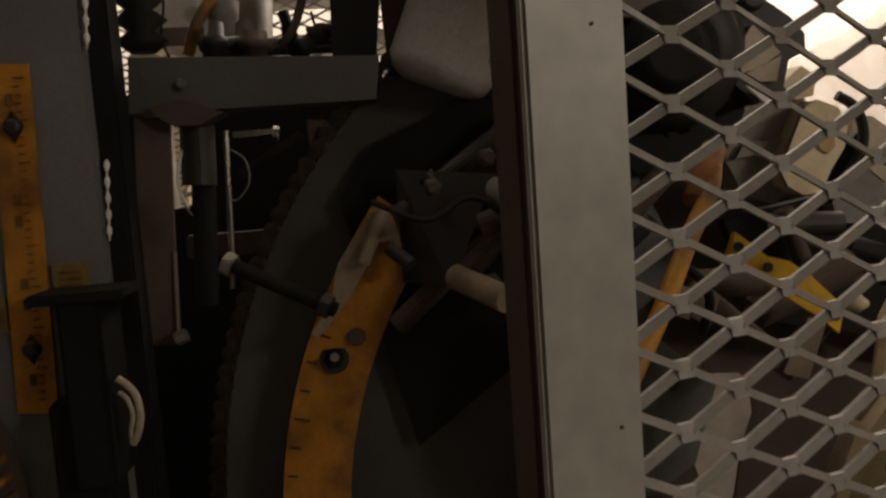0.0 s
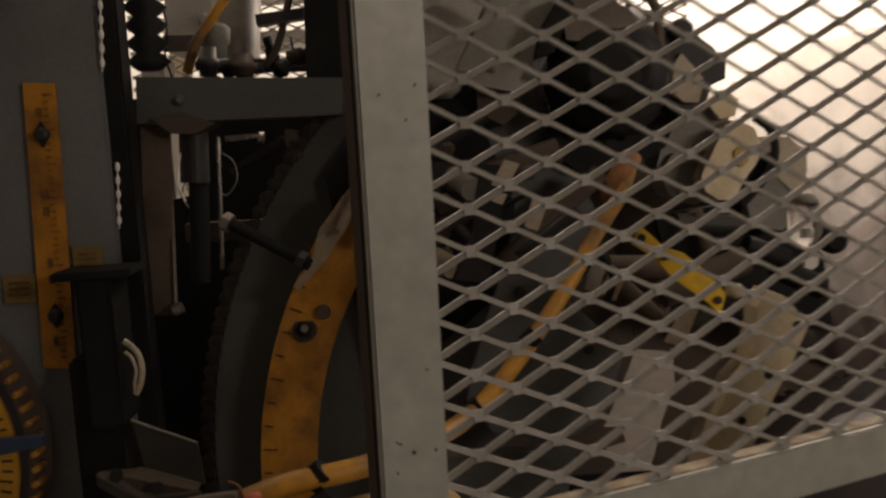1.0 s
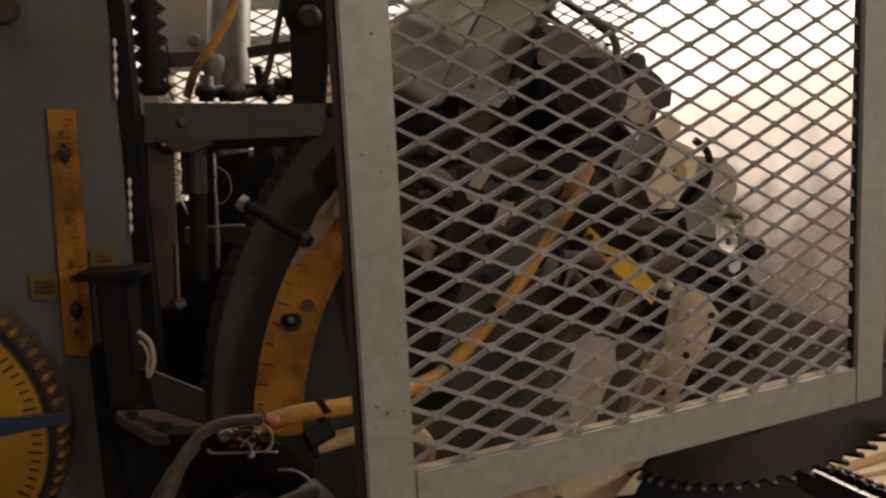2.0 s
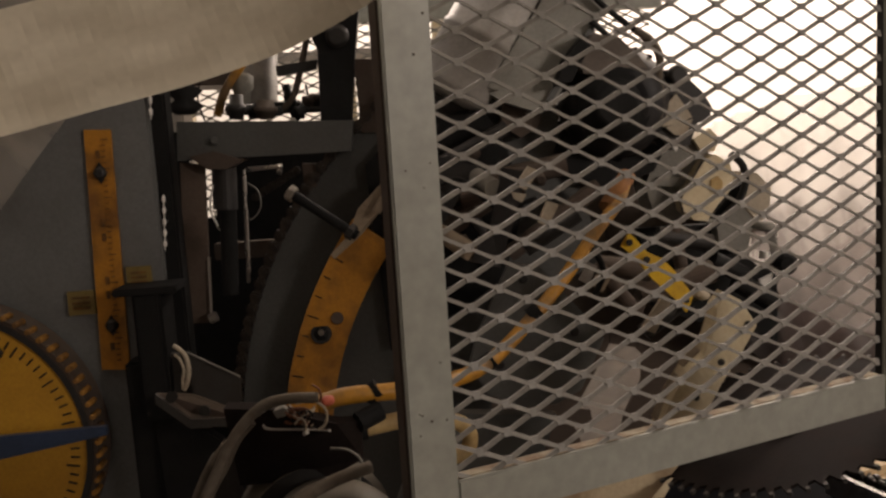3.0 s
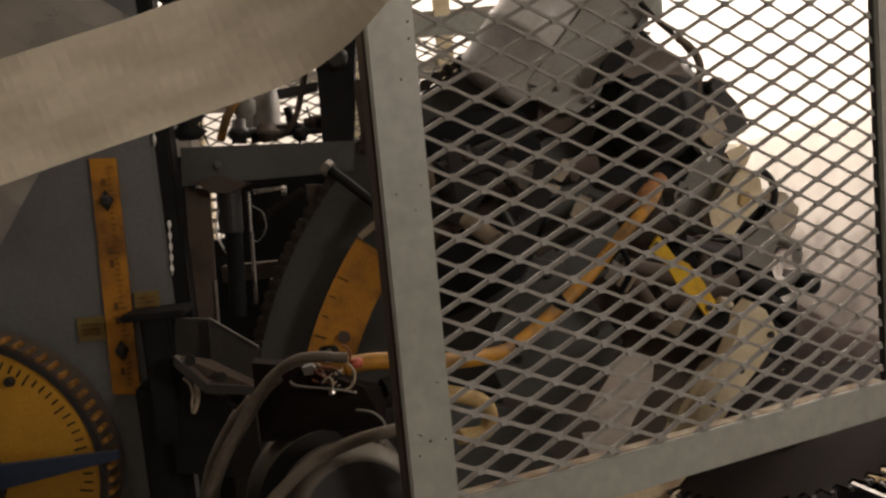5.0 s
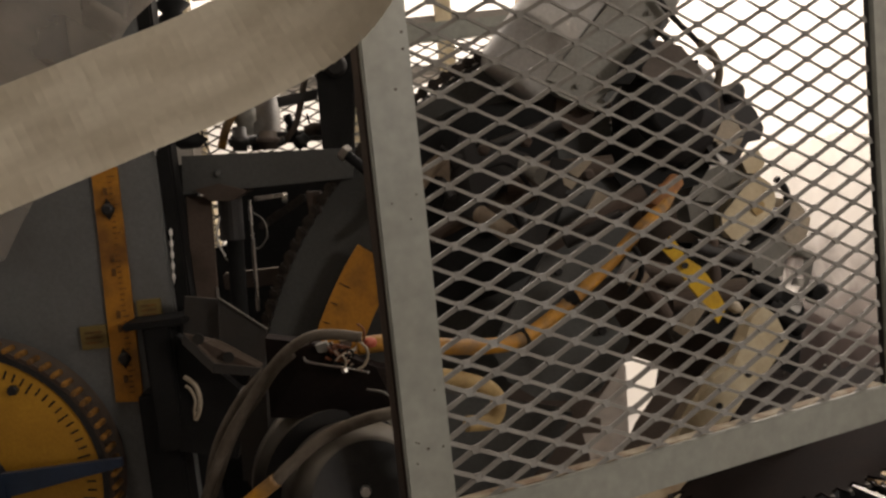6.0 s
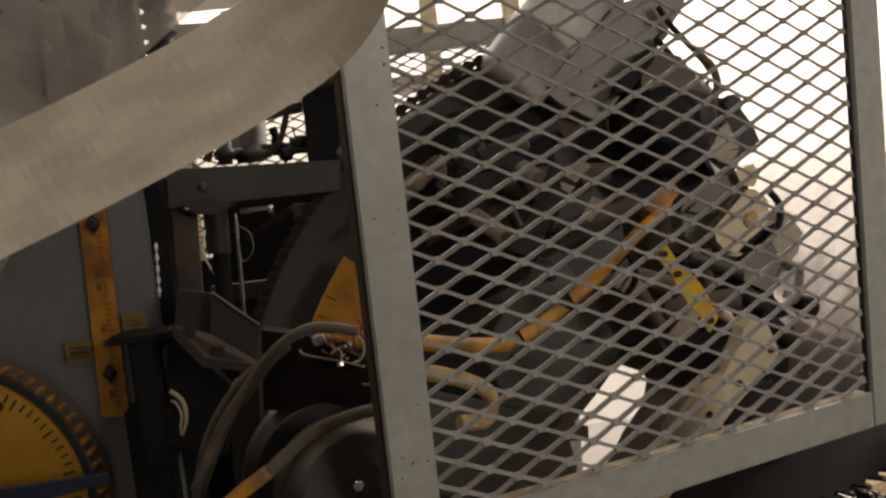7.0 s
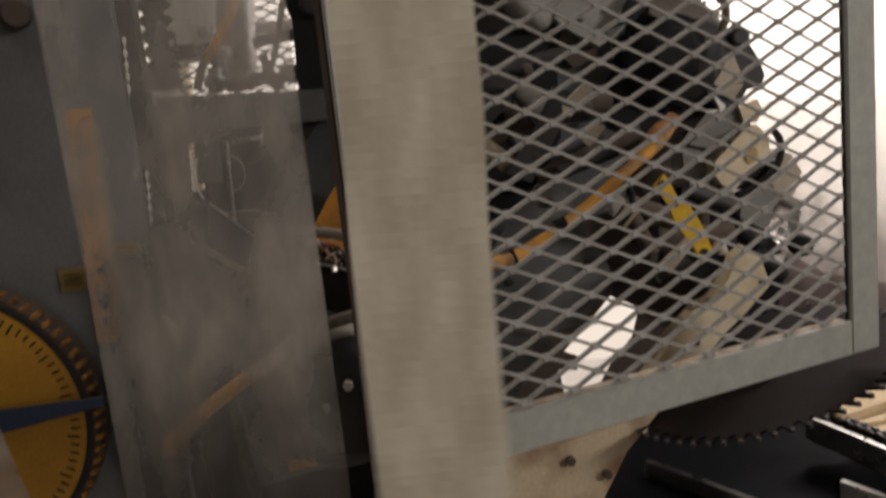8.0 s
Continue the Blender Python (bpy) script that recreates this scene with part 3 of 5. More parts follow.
# ---- fixed scale arc ----
arc = thing("scale_arc", "curved orange steel angle scale, worn and oily", "scale")
PX, PZ = 0.52, 0.88
part("band", sector(PX, PZ, 0.806, 0.818, 0.503, 0.570, 142, 186, 57, 0.001), ORANGE, arc)
part("bolt", lathe((0.015, 0.806, 1.074), (0.016, 0.796, 1.077), [(0, 0.011), (0.5, 0.011), (0.52, 0.007), (1, 0.006)], 6), BLACK, arc)
part("stud_end", lathe((0.0163, 0.796, 1.0775), (0.0165, 0.791, 1.078), [(0, 0.0045), (1, 0.004)], 10), SILVER, arc)
part("washer", lathe((0.015, 0.806, 1.074), (0.015, 0.803, 1.075), [(0, 0.015), (1, 0.014)], 18), DARK_STEEL, arc)
part("hole_plug", lathe((0.039, 0.806, 1.094), (0.039, 0.801, 1.095), [(0, 0.009), (1, 0.008)], 16), LEG_RUST, arc)
for i in range(12):
    a = radians(148 + i * 3)
    c, s = math.cos(a), math.sin(a)
    n = Vector((-s, 0, c)) * 0.0007
    r0 = 0.556 if i % 3 else 0.550
    p, q = Vector((PX + r0 * c, 0.8045, PZ + r0 * s)), Vector((PX + 0.566 * c, 0.8045, PZ + 0.566 * s))
    part("tick", slab([p - n, q - n, q + n, p + n], 0.003), PRINT, arc)

# ---- tilting saw head: built about its pivot, turned by motions() ----
head = thing("tilting_saw_head", "dusty tilting saw head with chain wheel, motors and cables", "saw head", (0.50, 0.80, 0.90))
part("chain_wheel", sector(0, 0, 0.045, 0.065, 0.25, 0.612, 106, 205, 90, 0.001), WHEEL, head, "dark grey quadrant plate")
def chain_link(y0, y1):
    """Two waisted side plates on two rollers."""
    plates = []
    for y in ((-y1, -y0), (y0, y1)):
        plates += [rod((x, y[0], 0), (x, y[1], 0), 0.0064, sides=12) for x in (-0.0075, 0.0075)]
        plates.append(box(-0.0075, 0.0075, y[0] + 0.0003, y[1] - 0.0003, -0.0036, 0.0036))
    return join(*plates, rod((-0.0075, -0.009, 0), (-0.0075, 0.009, 0), 0.0034, sides=10), rod((0.0075, -0.009, 0), (0.0075, 0.009, 0), 0.0034, sides=10))


links = [mesh_of("link", chain_link(0.0048, 0.0072), CHAIN_STEEL), mesh_of("link", chain_link(0.0020, 0.0044), CHAIN_STEEL)]
chain = new("drive_chain")
chain.parent = head
tagged(chain, "oily steel roller chain")
for i in range(58):
    a = 107 + i * 1.738
    ob = new("link", links[i % 2])
    ob.parent = chain
    ob.matrix_basis = pose(0.618 * math.cos(radians(a)), 0.034, 0.618 * math.sin(radians(a)), 0, 90 - a, 0) @ Matrix.Scale(1.25, 4)
TIP, ROOT = Vector((-0.490, -0.140, 0.376)), Vector((-0.419, -0.160, 0.325))
pointer_bolt = part("pointer_bolt", rod(TIP, ROOT, 0.0062, sides=16), BLACK, head, "long black bolt with a bright hex head")
WAY = (TIP - ROOT).normalized()
part("bolt_head", rod(TIP, TIP + WAY * 0.009, 0.0105, sides=6, bevel=0.001), SILVER, pointer_bolt, "bright steel hex head")
part("lock_nut", rod(TIP.lerp(ROOT, 0.86), TIP.lerp(ROOT, 0.95), 0.010, sides=6), DARK_STEEL, pointer_bolt)
part("worn_tab", slab([(-0.421, -0.010, 0.345), (-0.377, -0.015, 0.387), (-0.360, -0.015, 0.382), (-0.356, -0.015, 0.346), (-0.367, -0.015, 0.356), (-0.377, -0.015, 0.356), (-0.418, -0.010, 0.310), (-0.457, -0.010, 0.279), (-0.462, -0.010, 0.286), (-0.437, -0.010, 0.309)], 0.012, 0.001), BEIGE_DULL, head, "beige worn steel tab")
part("tab_pin", rod((-0.369, -0.015, 0.349), (-0.352, -0.030, 0.329), 0.007), DARK_STEEL, head)
# clevis
part("clevis_plate", slab([(-0.345, 0.000, 0.420), (-0.255, -0.040, 0.394), (-0.321, -0.040, 0.302), (-0.364, 0.000, 0.311)], 0.008, 0.001), DARK_STEEL, head)
part("clevis_plate", slab([(-0.234, -0.100, 0.392), (-0.205, -0.120, 0.385), (-0.245, -0.120, 0.268), (-0.280, -0.100, 0.275), (-0.251, -0.100, 0.322)], 0.008, 0.001), DARK_STEEL, head)
part("spacer", rod((-0.315, -0.040, 0.310), (-0.279, -0.100, 0.288), 0.012), BEIGE_DULL, head)
part("spacer", rod((-0.258, -0.040, 0.380), (-0.245, -0.100, 0.366), 0.012), DUSTY_GREY, head)
# step bracket
part("bracket_back", slab([(-0.692, -0.080, 0.182), (-0.649, -0.080, 0.181), (-0.646, -0.080, 0.128), (-0.692, -0.080, 0.132)], 0.006, 0.001), BRACKET, head)
side_plate = part("bracket_side", slab([(-0.645, -0.095, 0.184), (-0.583, -0.095, 0.147), (-0.584, -0.095, 0.100), (-0.643, -0.095, 0.131)], 0.006, 0.001), BRACKET, head)
# thin pale rod draws the highlight along the side plate's top edge
part("edge_highlight", rod((-0.645, -0.098, 0.186), (-0.582, -0.098, 0.149), 0.0014, sides=8), DUSTY_GREY, side_plate, "pale rod painting the highlight on the bracket edge")
floor_plate = part("bracket_floor", slab([(-0.681, -0.125, 0.143), (-0.642, -0.100, 0.131), (-0.584, -0.110, 0.106), (-0.585, -0.125, 0.103), (-0.643, -0.125, 0.107)], 0.006, 0.001), RUSTY, head, "dusty rusty bracket floor")
part("slot", lathe((-0.662, -0.128, 0.138), (-0.662, -0.124, 0.138), [(0, 0.007), (1, 0.007)], 12), PRINT, floor_plate)
part("slot", lathe((-0.624, -0.128, 0.117), (-0.624, -0.124, 0.117), [(0, 0.007), (1, 0.007)], 12), PRINT, floor_plate)
part("bracket_lip", slab([(-0.680, -0.131, 0.144), (-0.641, -0.131, 0.109), (-0.642, -0.131, 0.097), (-0.681, -0.131, 0.132)], 0.006, 0.001), BRACKET, head)
part("bracket_lip", slab([(-0.641, -0.131, 0.109), (-0.579, -0.131, 0.106), (-0.580, -0.131, 0.096), (-0.641, -0.131, 0.097)], 0.006, 0.001), BRACKET, head)
part("bracket_web", slab([(-0.700, -0.085, 0.131), (-0.600, -0.120, 0.067), (-0.608, -0.120, -0.015), (-0.687, -0.100, -0.016)], 0.02, 0.001), BLACK, head)
# wiring box and brake motor
part("motor_drum", lathe((-0.478, -0.370, 0.070), (-0.460, -0.455, 0.091), [(0, 0.066), (0.05, 0.073), (0.55, 0.074), (0.72, 0.073), (0.75, 0.066), (1, 0.066)], 48), MOTOR_BLACK, head, "black motor body under pale dust")
motor_bell = part("motor_bell", lathe((-0.452, -0.457, 0.087), (-0.434, -0.525, 0.108), [(0, 0.056), (0.12, 0.061), (0.6, 0.061), (0.82, 0.058), (0.95, 0.050), (1, 0.046)], 48), MOTOR_BLACK, head, "black end bell with dust on top")
for p in ((-0.438, -0.528, 0.117), (-0.419, -0.528, 0.103), (-0.453, -0.528, 0.097)):
    part("bell_bolt", lathe(p, (p[0], p[1] - 0.006, p[2]), [(0, 0.0045), (1, 0.004)], 6), SILVER, motor_bell)
part("motor_foot", slab([(-0.563, -0.400, 0.150), (-0.537, -0.400, 0.156), (-0.528, -0.400, 0.065), (-0.554, -0.400, 0.069)], 0.03, 0.003), BRACKET, head)
wiring_box = part("terminal_box", slab([(-0.534, -0.440, 0.213), (-0.490, -0.460, 0.215), (-0.437, -0.460, 0.198), (-0.417, -0.440, 0.191), (-0.418, -0.440, 0.158), (-0.447, -0.440, 0.144), (-0.526, -0.440, 0.143)], 0.02, 0.002), BLADE_STEEL, head, "open black wiring box")
part("box_lip", tube([(-0.498, -0.464, 0.204), (-0.492, -0.464, 0.200), (-0.462, -0.464, 0.197), (-0.442, -0.464, 0.194)], 0.0012, 6), SILVER, wiring_box)
part("box_lid_edge", slab([(-0.501, -0.464, 0.214), (-0.490, -0.464, 0.221), (-0.489, -0.464, 0.219), (-0.500, -0.464, 0.212)], 0.004, 0.0005), SILVER, wiring_box)
part("connector", slab([(-0.489, -0.462, 0.214), (-0.480, -0.462, 0.217), (-0.476, -0.462, 0.213), (-0.479, -0.462, 0.209), (-0.486, -0.462, 0.208)], 0.010, 0.001), DUSTY_GREY, wiring_box)
part("wire_nut", lathe((-0.448, -0.463, 0.219), (-0.440, -0.455, 0.218), [(0, 0.003), (0.6, 0.0048), (1, 0.004)], 12), RED, wiring_box, "red wire nut")
part("ferrule", rod((-0.463, -0.468, 0.197), (-0.462, -0.469, 0.194), 0.0028, sides=10), SILVER, wiring_box)
rng = random.Random(11)
for k in range(14):
    pts = [Vector((-0.467, -0.460, 0.207)) + Vector((rng.uniform(-0.012, 0.012), rng.uniform(-0.006, 0.008), rng.uniform(-0.011, 0.009))) for _ in range(5)]
    part("wire", tube(pts, 0.0008, 6), (BROWN_WIRE, BLACK, PUTTY, BLACK, BROWN_WIRE)[k % 5], wiring_box)
part("wire", tube([(-0.455, -0.464, 0.235), (-0.450, -0.464, 0.232), (-0.448, -0.464, 0.226), (-0.449, -0.464, 0.217)], 0.0010, 6), BROWN_WIRE, head)
part("wire", tube([(-0.469, -0.467, 0.221), (-0.455, -0.467, 0.222), (-0.446, -0.467, 0.216), (-0.444, -0.467, 0.208), (-0.447, -0.467, 0.200), (-0.452, -0.467, 0.197)], 0.0012, 6), PUTTY, head)
part("wire", tube([(-0.471, -0.467, 0.203), (-0.466, -0.467, 0.208), (-0.462, -0.467, 0.203), (-0.463, -0.467, 0.197)], 0.0009, 6), PUTTY, head)
part("wire", tube([(-0.443, -0.470, 0.181), (-0.428, -0.475, 0.180), (-0.418, -0.475, 0.169), (-0.422, -0.470, 0.148)], 0.0012, 6), DUSTY_GREY, head)
part("grey_conduit", tube([(-0.450, -0.465, 0.224), (-0.476, -0.465, 0.225), (-0.495, -0.465, 0.221), (-0.512, -0.465, 0.208), (-0.526, -0.465, 0.190), (-0.539, -0.465, 0.167), (-0.553, -0.465, 0.141), (-0.563, -0.465, 0.115), (-0.574, -0.465, 0.077)], 0.0046, 12), CONDUIT, head, "dusty flexible grey conduit")
part("grey_conduit", tube([(-0.508, -0.455, 0.205), (-0.522, -0.455, 0.190), (-0.535, -0.455, 0.167), (-0.549, -0.455, 0.144), (-0.559, -0.455, 0.119), (-0.570, -0.455, 0.077)], 0.0042, 12), CONDUIT, head)
part("tan_hose", tube([(-0.532, -0.440, 0.183), (-0.555, -0.440, 0.151), (-0.571, -0.440, 0.110), (-0.576, -0.440, 0.058), (-0.581, -0.430, 0.006)], 0.0055, 10), CONDUIT, head)
part("dark_hose", tube([(-0.409, -0.500, 0.174), (-0.441, -0.510, 0.168), (-0.473, -0.515, 0.153), (-0.496, -0.520, 0.133), (-0.510, -0.520, 0.116)], 0.0052, 10), CONDUIT, head)
part("yellow_lead", tube([(-0.508, -0.520, 0.119), (-0.529, -0.520, 0.099), (-0.554, -0.520, 0.071), (-0.577, -0.510, 0.037)], 0.006, 10), CABLE, head, "yellow electric lead")
part("cable_boot", rod((-0.420, -0.440, 0.191), (-0.400, -0.430, 0.197), 0.009), BLACK, head)
part("yellow_cable", tube([(-0.455, -0.435, 0.209), (-0.426, -0.430, 0.213), (-0.378, -0.410, 0.208), (-0.331, -0.370, 0.202), (-0.287, -0.300, 0.197), (-0.233, -0.240, 0.223), (-0.181, -0.200, 0.264), (-0.132, -0.160, 0.310), (-0.096, -0.130, 0.340), (-0.074, -0.100, 0.369)], 0.0078, 14), CABLE, head, "thick dirty yellow cable")
for p, q in (((-0.285, -0.300, 0.191), (-0.291, -0.300, 0.203)), ((-0.222, -0.235, 0.226), (-0.228, -0.235, 0.238)), ((-0.408, -0.422, 0.206), (-0.405, -0.422, 0.218))):
    c = (Vector(p) + Vector(q)) / 2
    part("tape_wrap", rod(c + Vector((-0.006, 0, -0.004)), c + Vector((0.006, 0, 0.004)), 0.0092, sides=14), BLACK, head)
part("yellow_cable", tube([(-0.438, -0.430, 0.181), (-0.413, -0.425, 0.181), (-0.377, -0.410, 0.180), (-0.334, -0.380, 0.165), (-0.318, -0.370, 0.149), (-0.322, -0.370, 0.129), (-0.348, -0.380, 0.127)], 0.0078, 14), PALE_CABLE, head)
part("rusty_fitting", lathe((-0.110, -0.130, 0.335), (-0.073, -0.100, 0.372), [(0, 0.0105), (0.3, 0.0105), (0.35, 0.013), (0.6, 0.013), (0.65, 0.011), (1, 0.011)], 18), RUST_FITTING, head, "rusty cable fitting")
part("cable_sleeve", rod((-0.443, -0.430, 0.179), (-0.414, -0.425, 0.181), 0.0115, sides=16), BLACK, head)
# plates behind the gate
part("head_plate", slab([(-0.226, -0.060, 0.263), (-0.185, -0.060, 0.257), (-0.127, -0.060, 0.187), (-0.101, -0.060, 0.152), (-0.136, -0.060, 0.082), (-0.171, -0.060, 0.066), (-0.218, -0.060, 0.064), (-0.264, -0.060, 0.088), (-0.286, -0.060, 0.128), (-0.274, -0.060, 0.166)], 0.012, 0.002), HEAD_PLATE, head, "blue-grey painted plate")
part("lower_plate", slab([(-0.343, -0.040, 0.062), (-0.167, -0.040, 0.043), (-0.190, -0.040, -0.016), (-0.241, -0.040, -0.086), (-0.399, -0.040, -0.071)], 0.02, 0.002), HEAD_PLATE, head)
for p in [(-0.208, -0.062, 0.242), (-0.142, -0.062, 0.165), (-0.245, -0.062, 0.128)]:
    part("plate_bolt", lathe(p, (p[0], p[1] - 0.007, p[2]), [(0, 0.007), (0.5, 0.007), (1, 0.005)], 6), DARK_STEEL, head)
DUCT_LOW, DUCT_HIGH = Vector((-0.286, 0.030, 0.489)), Vector((-0.121, 0.030, 0.747))
duct = part("round_duct", lathe(DUCT_LOW, DUCT_HIGH, [(0, 0.036), (0.02, 0.048), (0.06, 0.0545), (0.28, 0.0545), (0.285, 0.0565), (0.31, 0.0565), (0.315, 0.0545), (0.62, 0.0545), (0.625, 0.0565), (0.65, 0.0565), (0.655, 0.0545), (1, 0.0545)], 48), DUCT, head, "dusty grey round sheet-metal duct")
part("clamp_screw", rod(DUCT_LOW.lerp(DUCT_HIGH, 0.29) + Vector((-0.02, -0.046, 0)), DUCT_LOW.lerp(DUCT_HIGH, 0.29) + Vector((0.0, -0.050, 0.012)), 0.004, sides=8), SILVER, duct)
panel = part("guard_panel", slab([(-0.156, -0.000, 0.612), (-0.054, -0.000, 0.665), (-0.053, -0.000, 0.625), (-0.083, -0.000, 0.571), (-0.104, -0.000, 0.532), (-0.125, -0.000, 0.499), (-0.139, -0.000, 0.476), (-0.161, -0.000, 0.459), (-0.212, -0.000, 0.477), (-0.237, -0.000, 0.493), (-0.220, -0.000, 0.516), (-0.189, -0.000, 0.562)], 0.03, 0.006), GUARD, head, "dusty grey-green guard panel")
part("panel_flange", slab([(-0.152, -0.010, 0.611), (-0.140, -0.010, 0.606), (-0.206, -0.010, 0.507), (-0.220, -0.010, 0.493), (-0.235, -0.010, 0.497), (-0.221, -0.010, 0.516)], 0.008, 0.002), GUARD, panel)
part("panel_seam", slab([(-0.076, -0.007, 0.592), (-0.069, -0.007, 0.589), (-0.147, -0.007, 0.473), (-0.155, -0.007, 0.476)], 0.006, 0.001), HEAD_PLATE, panel)
for p in [(-0.099, -0.002, 0.598), (-0.160, -0.002, 0.507), (-0.190, -0.002, 0.492)]:
    part("rivet", lathe(p, (p[0], p[1] - 0.004, p[2]), [(0, 0.004), (1, 0.003)], 8), DUSTY_GREY, panel)
part("panel_stub", slab([(-0.212, 0.020, 0.478), (-0.157, 0.020, 0.466), (-0.159, 0.020, 0.444), (-0.187, 0.020, 0.427), (-0.214, 0.020, 0.446)], 0.05, 0.012), BROWN, head, "rusty brown stub under the panel")
MOTOR_BACK, MOTOR_FRONT = Vector((-0.018, 0.170, 0.479)), Vector((-0.064, -0.020, 0.464))
saw_motor = part("saw_motor", lathe(MOTOR_BACK, MOTOR_FRONT, [(0, 0.060), (0.08, 0.078), (0.80, 0.078), (0.86, 0.072), (0.95, 0.064), (1, 0.045)], 44), MOTOR_DUST, head, "black saw motor under brown dust")
for i in range(22):
    a = i * math.tau / 22
    turn = (MOTOR_FRONT - MOTOR_BACK).to_track_quat("Z", "Y")
    off = turn @ Vector((0.079 * math.cos(a), 0.079 * math.sin(a), 0))
    part("cooling_fin", rod(MOTOR_BACK.lerp(MOTOR_FRONT, 0.1) + off, MOTOR_BACK.lerp(MOTOR_FRONT, 0.80) + off, 0.0032, sides=6), MOTOR_DUST, saw_motor)
part("fan_cover", lathe(MOTOR_FRONT, MOTOR_FRONT + Vector((0, -0.018, 0)), [(0, 0.050), (0.4, 0.050), (0.45, 0.036), (0.8, 0.034), (1, 0.026)], 36), BLACK, saw_motor)
part("motor_skirt", slab([(-0.121, 0.030, 0.443), (-0.098, 0.030, 0.487), (-0.010, 0.030, 0.423), (0.019, 0.030, 0.395), (0.004, 0.030, 0.368), (-0.058, 0.030, 0.346), (-0.107, 0.030, 0.359), (-0.141, 0.030, 0.395)], 0.05, 0.006), BLACK, head, "black motor base plate")
part("motor_hood", slab([(-0.109, -0.025, 0.536), (-0.091, -0.025, 0.559), (-0.057, -0.025, 0.553), (-0.029, -0.025, 0.526), (-0.011, -0.025, 0.498), (-0.018, -0.025, 0.477), (-0.070, -0.025, 0.498), (-0.107, -0.025, 0.509)], 0.06, 0.014), HOOD, head, "brown dusty motor hood")
part("cable_gland", slab([(-0.105, -0.030, 0.558), (-0.094, -0.030, 0.546), (-0.124, -0.030, 0.497), (-0.144, -0.030, 0.496), (-0.132, -0.030, 0.527)], 0.03, 0.003), BLACK, head)
part("black_hose", tube([(-0.093, -0.010, 0.619), (-0.068, -0.010, 0.593), (-0.028, -0.010, 0.561), (-0.007, -0.010, 0.540)], 0.0042, 10), RUBBER, head)
part("black_hose", tube([(-0.091, -0.010, 0.578), (-0.075, -0.010, 0.564), (-0.052, -0.010, 0.543)], 0.0042, 10), RUBBER, head)
part("pale_hose", tube([(-0.031, -0.015, 0.562), (-0.009, -0.015, 0.546), (0.002, -0.015, 0.523), (-0.001, -0.015, 0.495), (0.002, -0.015, 0.472), (-0.002, -0.015, 0.441)], 0.0055, 12), CONDUIT, head, "dusty tan hose")
end_bracket = part("end_bracket", slab([(0.017, 0.000, 0.508), (0.038, 0.000, 0.503), (0.066, 0.000, 0.475), (0.079, 0.000, 0.454), (0.076, 0.000, 0.437), (0.058, 0.000, 0.432), (0.046, 0.000, 0.403), (0.017, 0.000, 0.397), (-0.000, 0.000, 0.422), (0.004, 0.000, 0.469)], 0.04, 0.004), DARK_STEEL, head, "dark steel end bracket")
part("bracket_patch", slab([(0.027, -0.005, 0.474), (0.043, -0.005, 0.451), (0.049, -0.005, 0.441), (0.027, -0.005, 0.432), (0.007, -0.005, 0.430), (0.009, -0.005, 0.456)], 0.004, 0.001), PUTTY, end_bracket, "beige bare patch")
part("bracket_patch", slab([(0.011, -0.006, 0.429), (0.049, -0.006, 0.438), (0.039, -0.006, 0.415), (0.023, -0.006, 0.418)], 0.004, 0.001), PUTTY, end_bracket, "beige bare patch")
part("paint_chip", slab([(0.007, -0.008, 0.418), (0.029, -0.008, 0.404), (0.024, -0.008, 0.395)], 0.003), WHITE, end_bracket, "white chip")
part("bracket_boss", lathe((0.029, -0.002, 0.499), (0.029, -0.014, 0.499), [(0, 0.014), (0.7, 0.014), (1, 0.009)], 18), DARK_STEEL, end_bracket)
part("grey_housing", slab([(0.000, 0.060, 0.345), (0.011, 0.060, 0.372), (0.026, 0.060, 0.390), (0.055, 0.060, 0.403), (0.092, 0.060, 0.409), (0.100, 0.060, 0.382), (0.083, 0.060, 0.340), (0.074, 0.060, 0.298), (0.042, 0.060, 0.288), (0.012, 0.060, 0.305)], 0.06, 0.010), DUSTY_GREY, head, "dusty grey cast housing")
part("housing_rib", slab([(0.008, 0.052, 0.345), (0.020, 0.052, 0.358), (0.071, 0.052, 0.353), (0.069, 0.052, 0.341)], 0.012, 0.003), DUSTY_GREY, head)
housing = part("cream_cover", slab([(0.081, 0.030, 0.381), (0.095, 0.030, 0.386), (0.116, 0.030, 0.373), (0.121, 0.030, 0.351), (0.114, 0.030, 0.331), (0.095, 0.030, 0.311), (0.081, 0.030, 0.291), (0.062, 0.030, 0.293), (0.046, 0.030, 0.307), (0.043, 0.030, 0.324), (0.055, 0.030, 0.345), (0.070, 0.030, 0.365)], 0.05, 0.010), BEIGE, head, "cream enamel cover with a rust stain")
part("cream_lobe", slab([(0.071, 0.050, 0.410), (0.096, 0.050, 0.424), (0.109, 0.050, 0.409), (0.102, 0.050, 0.390), (0.083, 0.050, 0.390)], 0.05, 0.010), BEIGE, housing)
part("rust_stain", slab([(0.087, 0.027, 0.350), (0.097, 0.027, 0.355), (0.104, 0.027, 0.347), (0.103, 0.027, 0.335), (0.094, 0.027, 0.329), (0.086, 0.027, 0.337)], 0.003, 0.001), RUST_STAIN, housing, "orange rust stain")
part("cover_seam", tube([(0.078, 0.028, 0.383), (0.056, 0.028, 0.348), (0.042, 0.028, 0.326), (0.045, 0.028, 0.306)], 0.0013, 6), PRINT, housing)
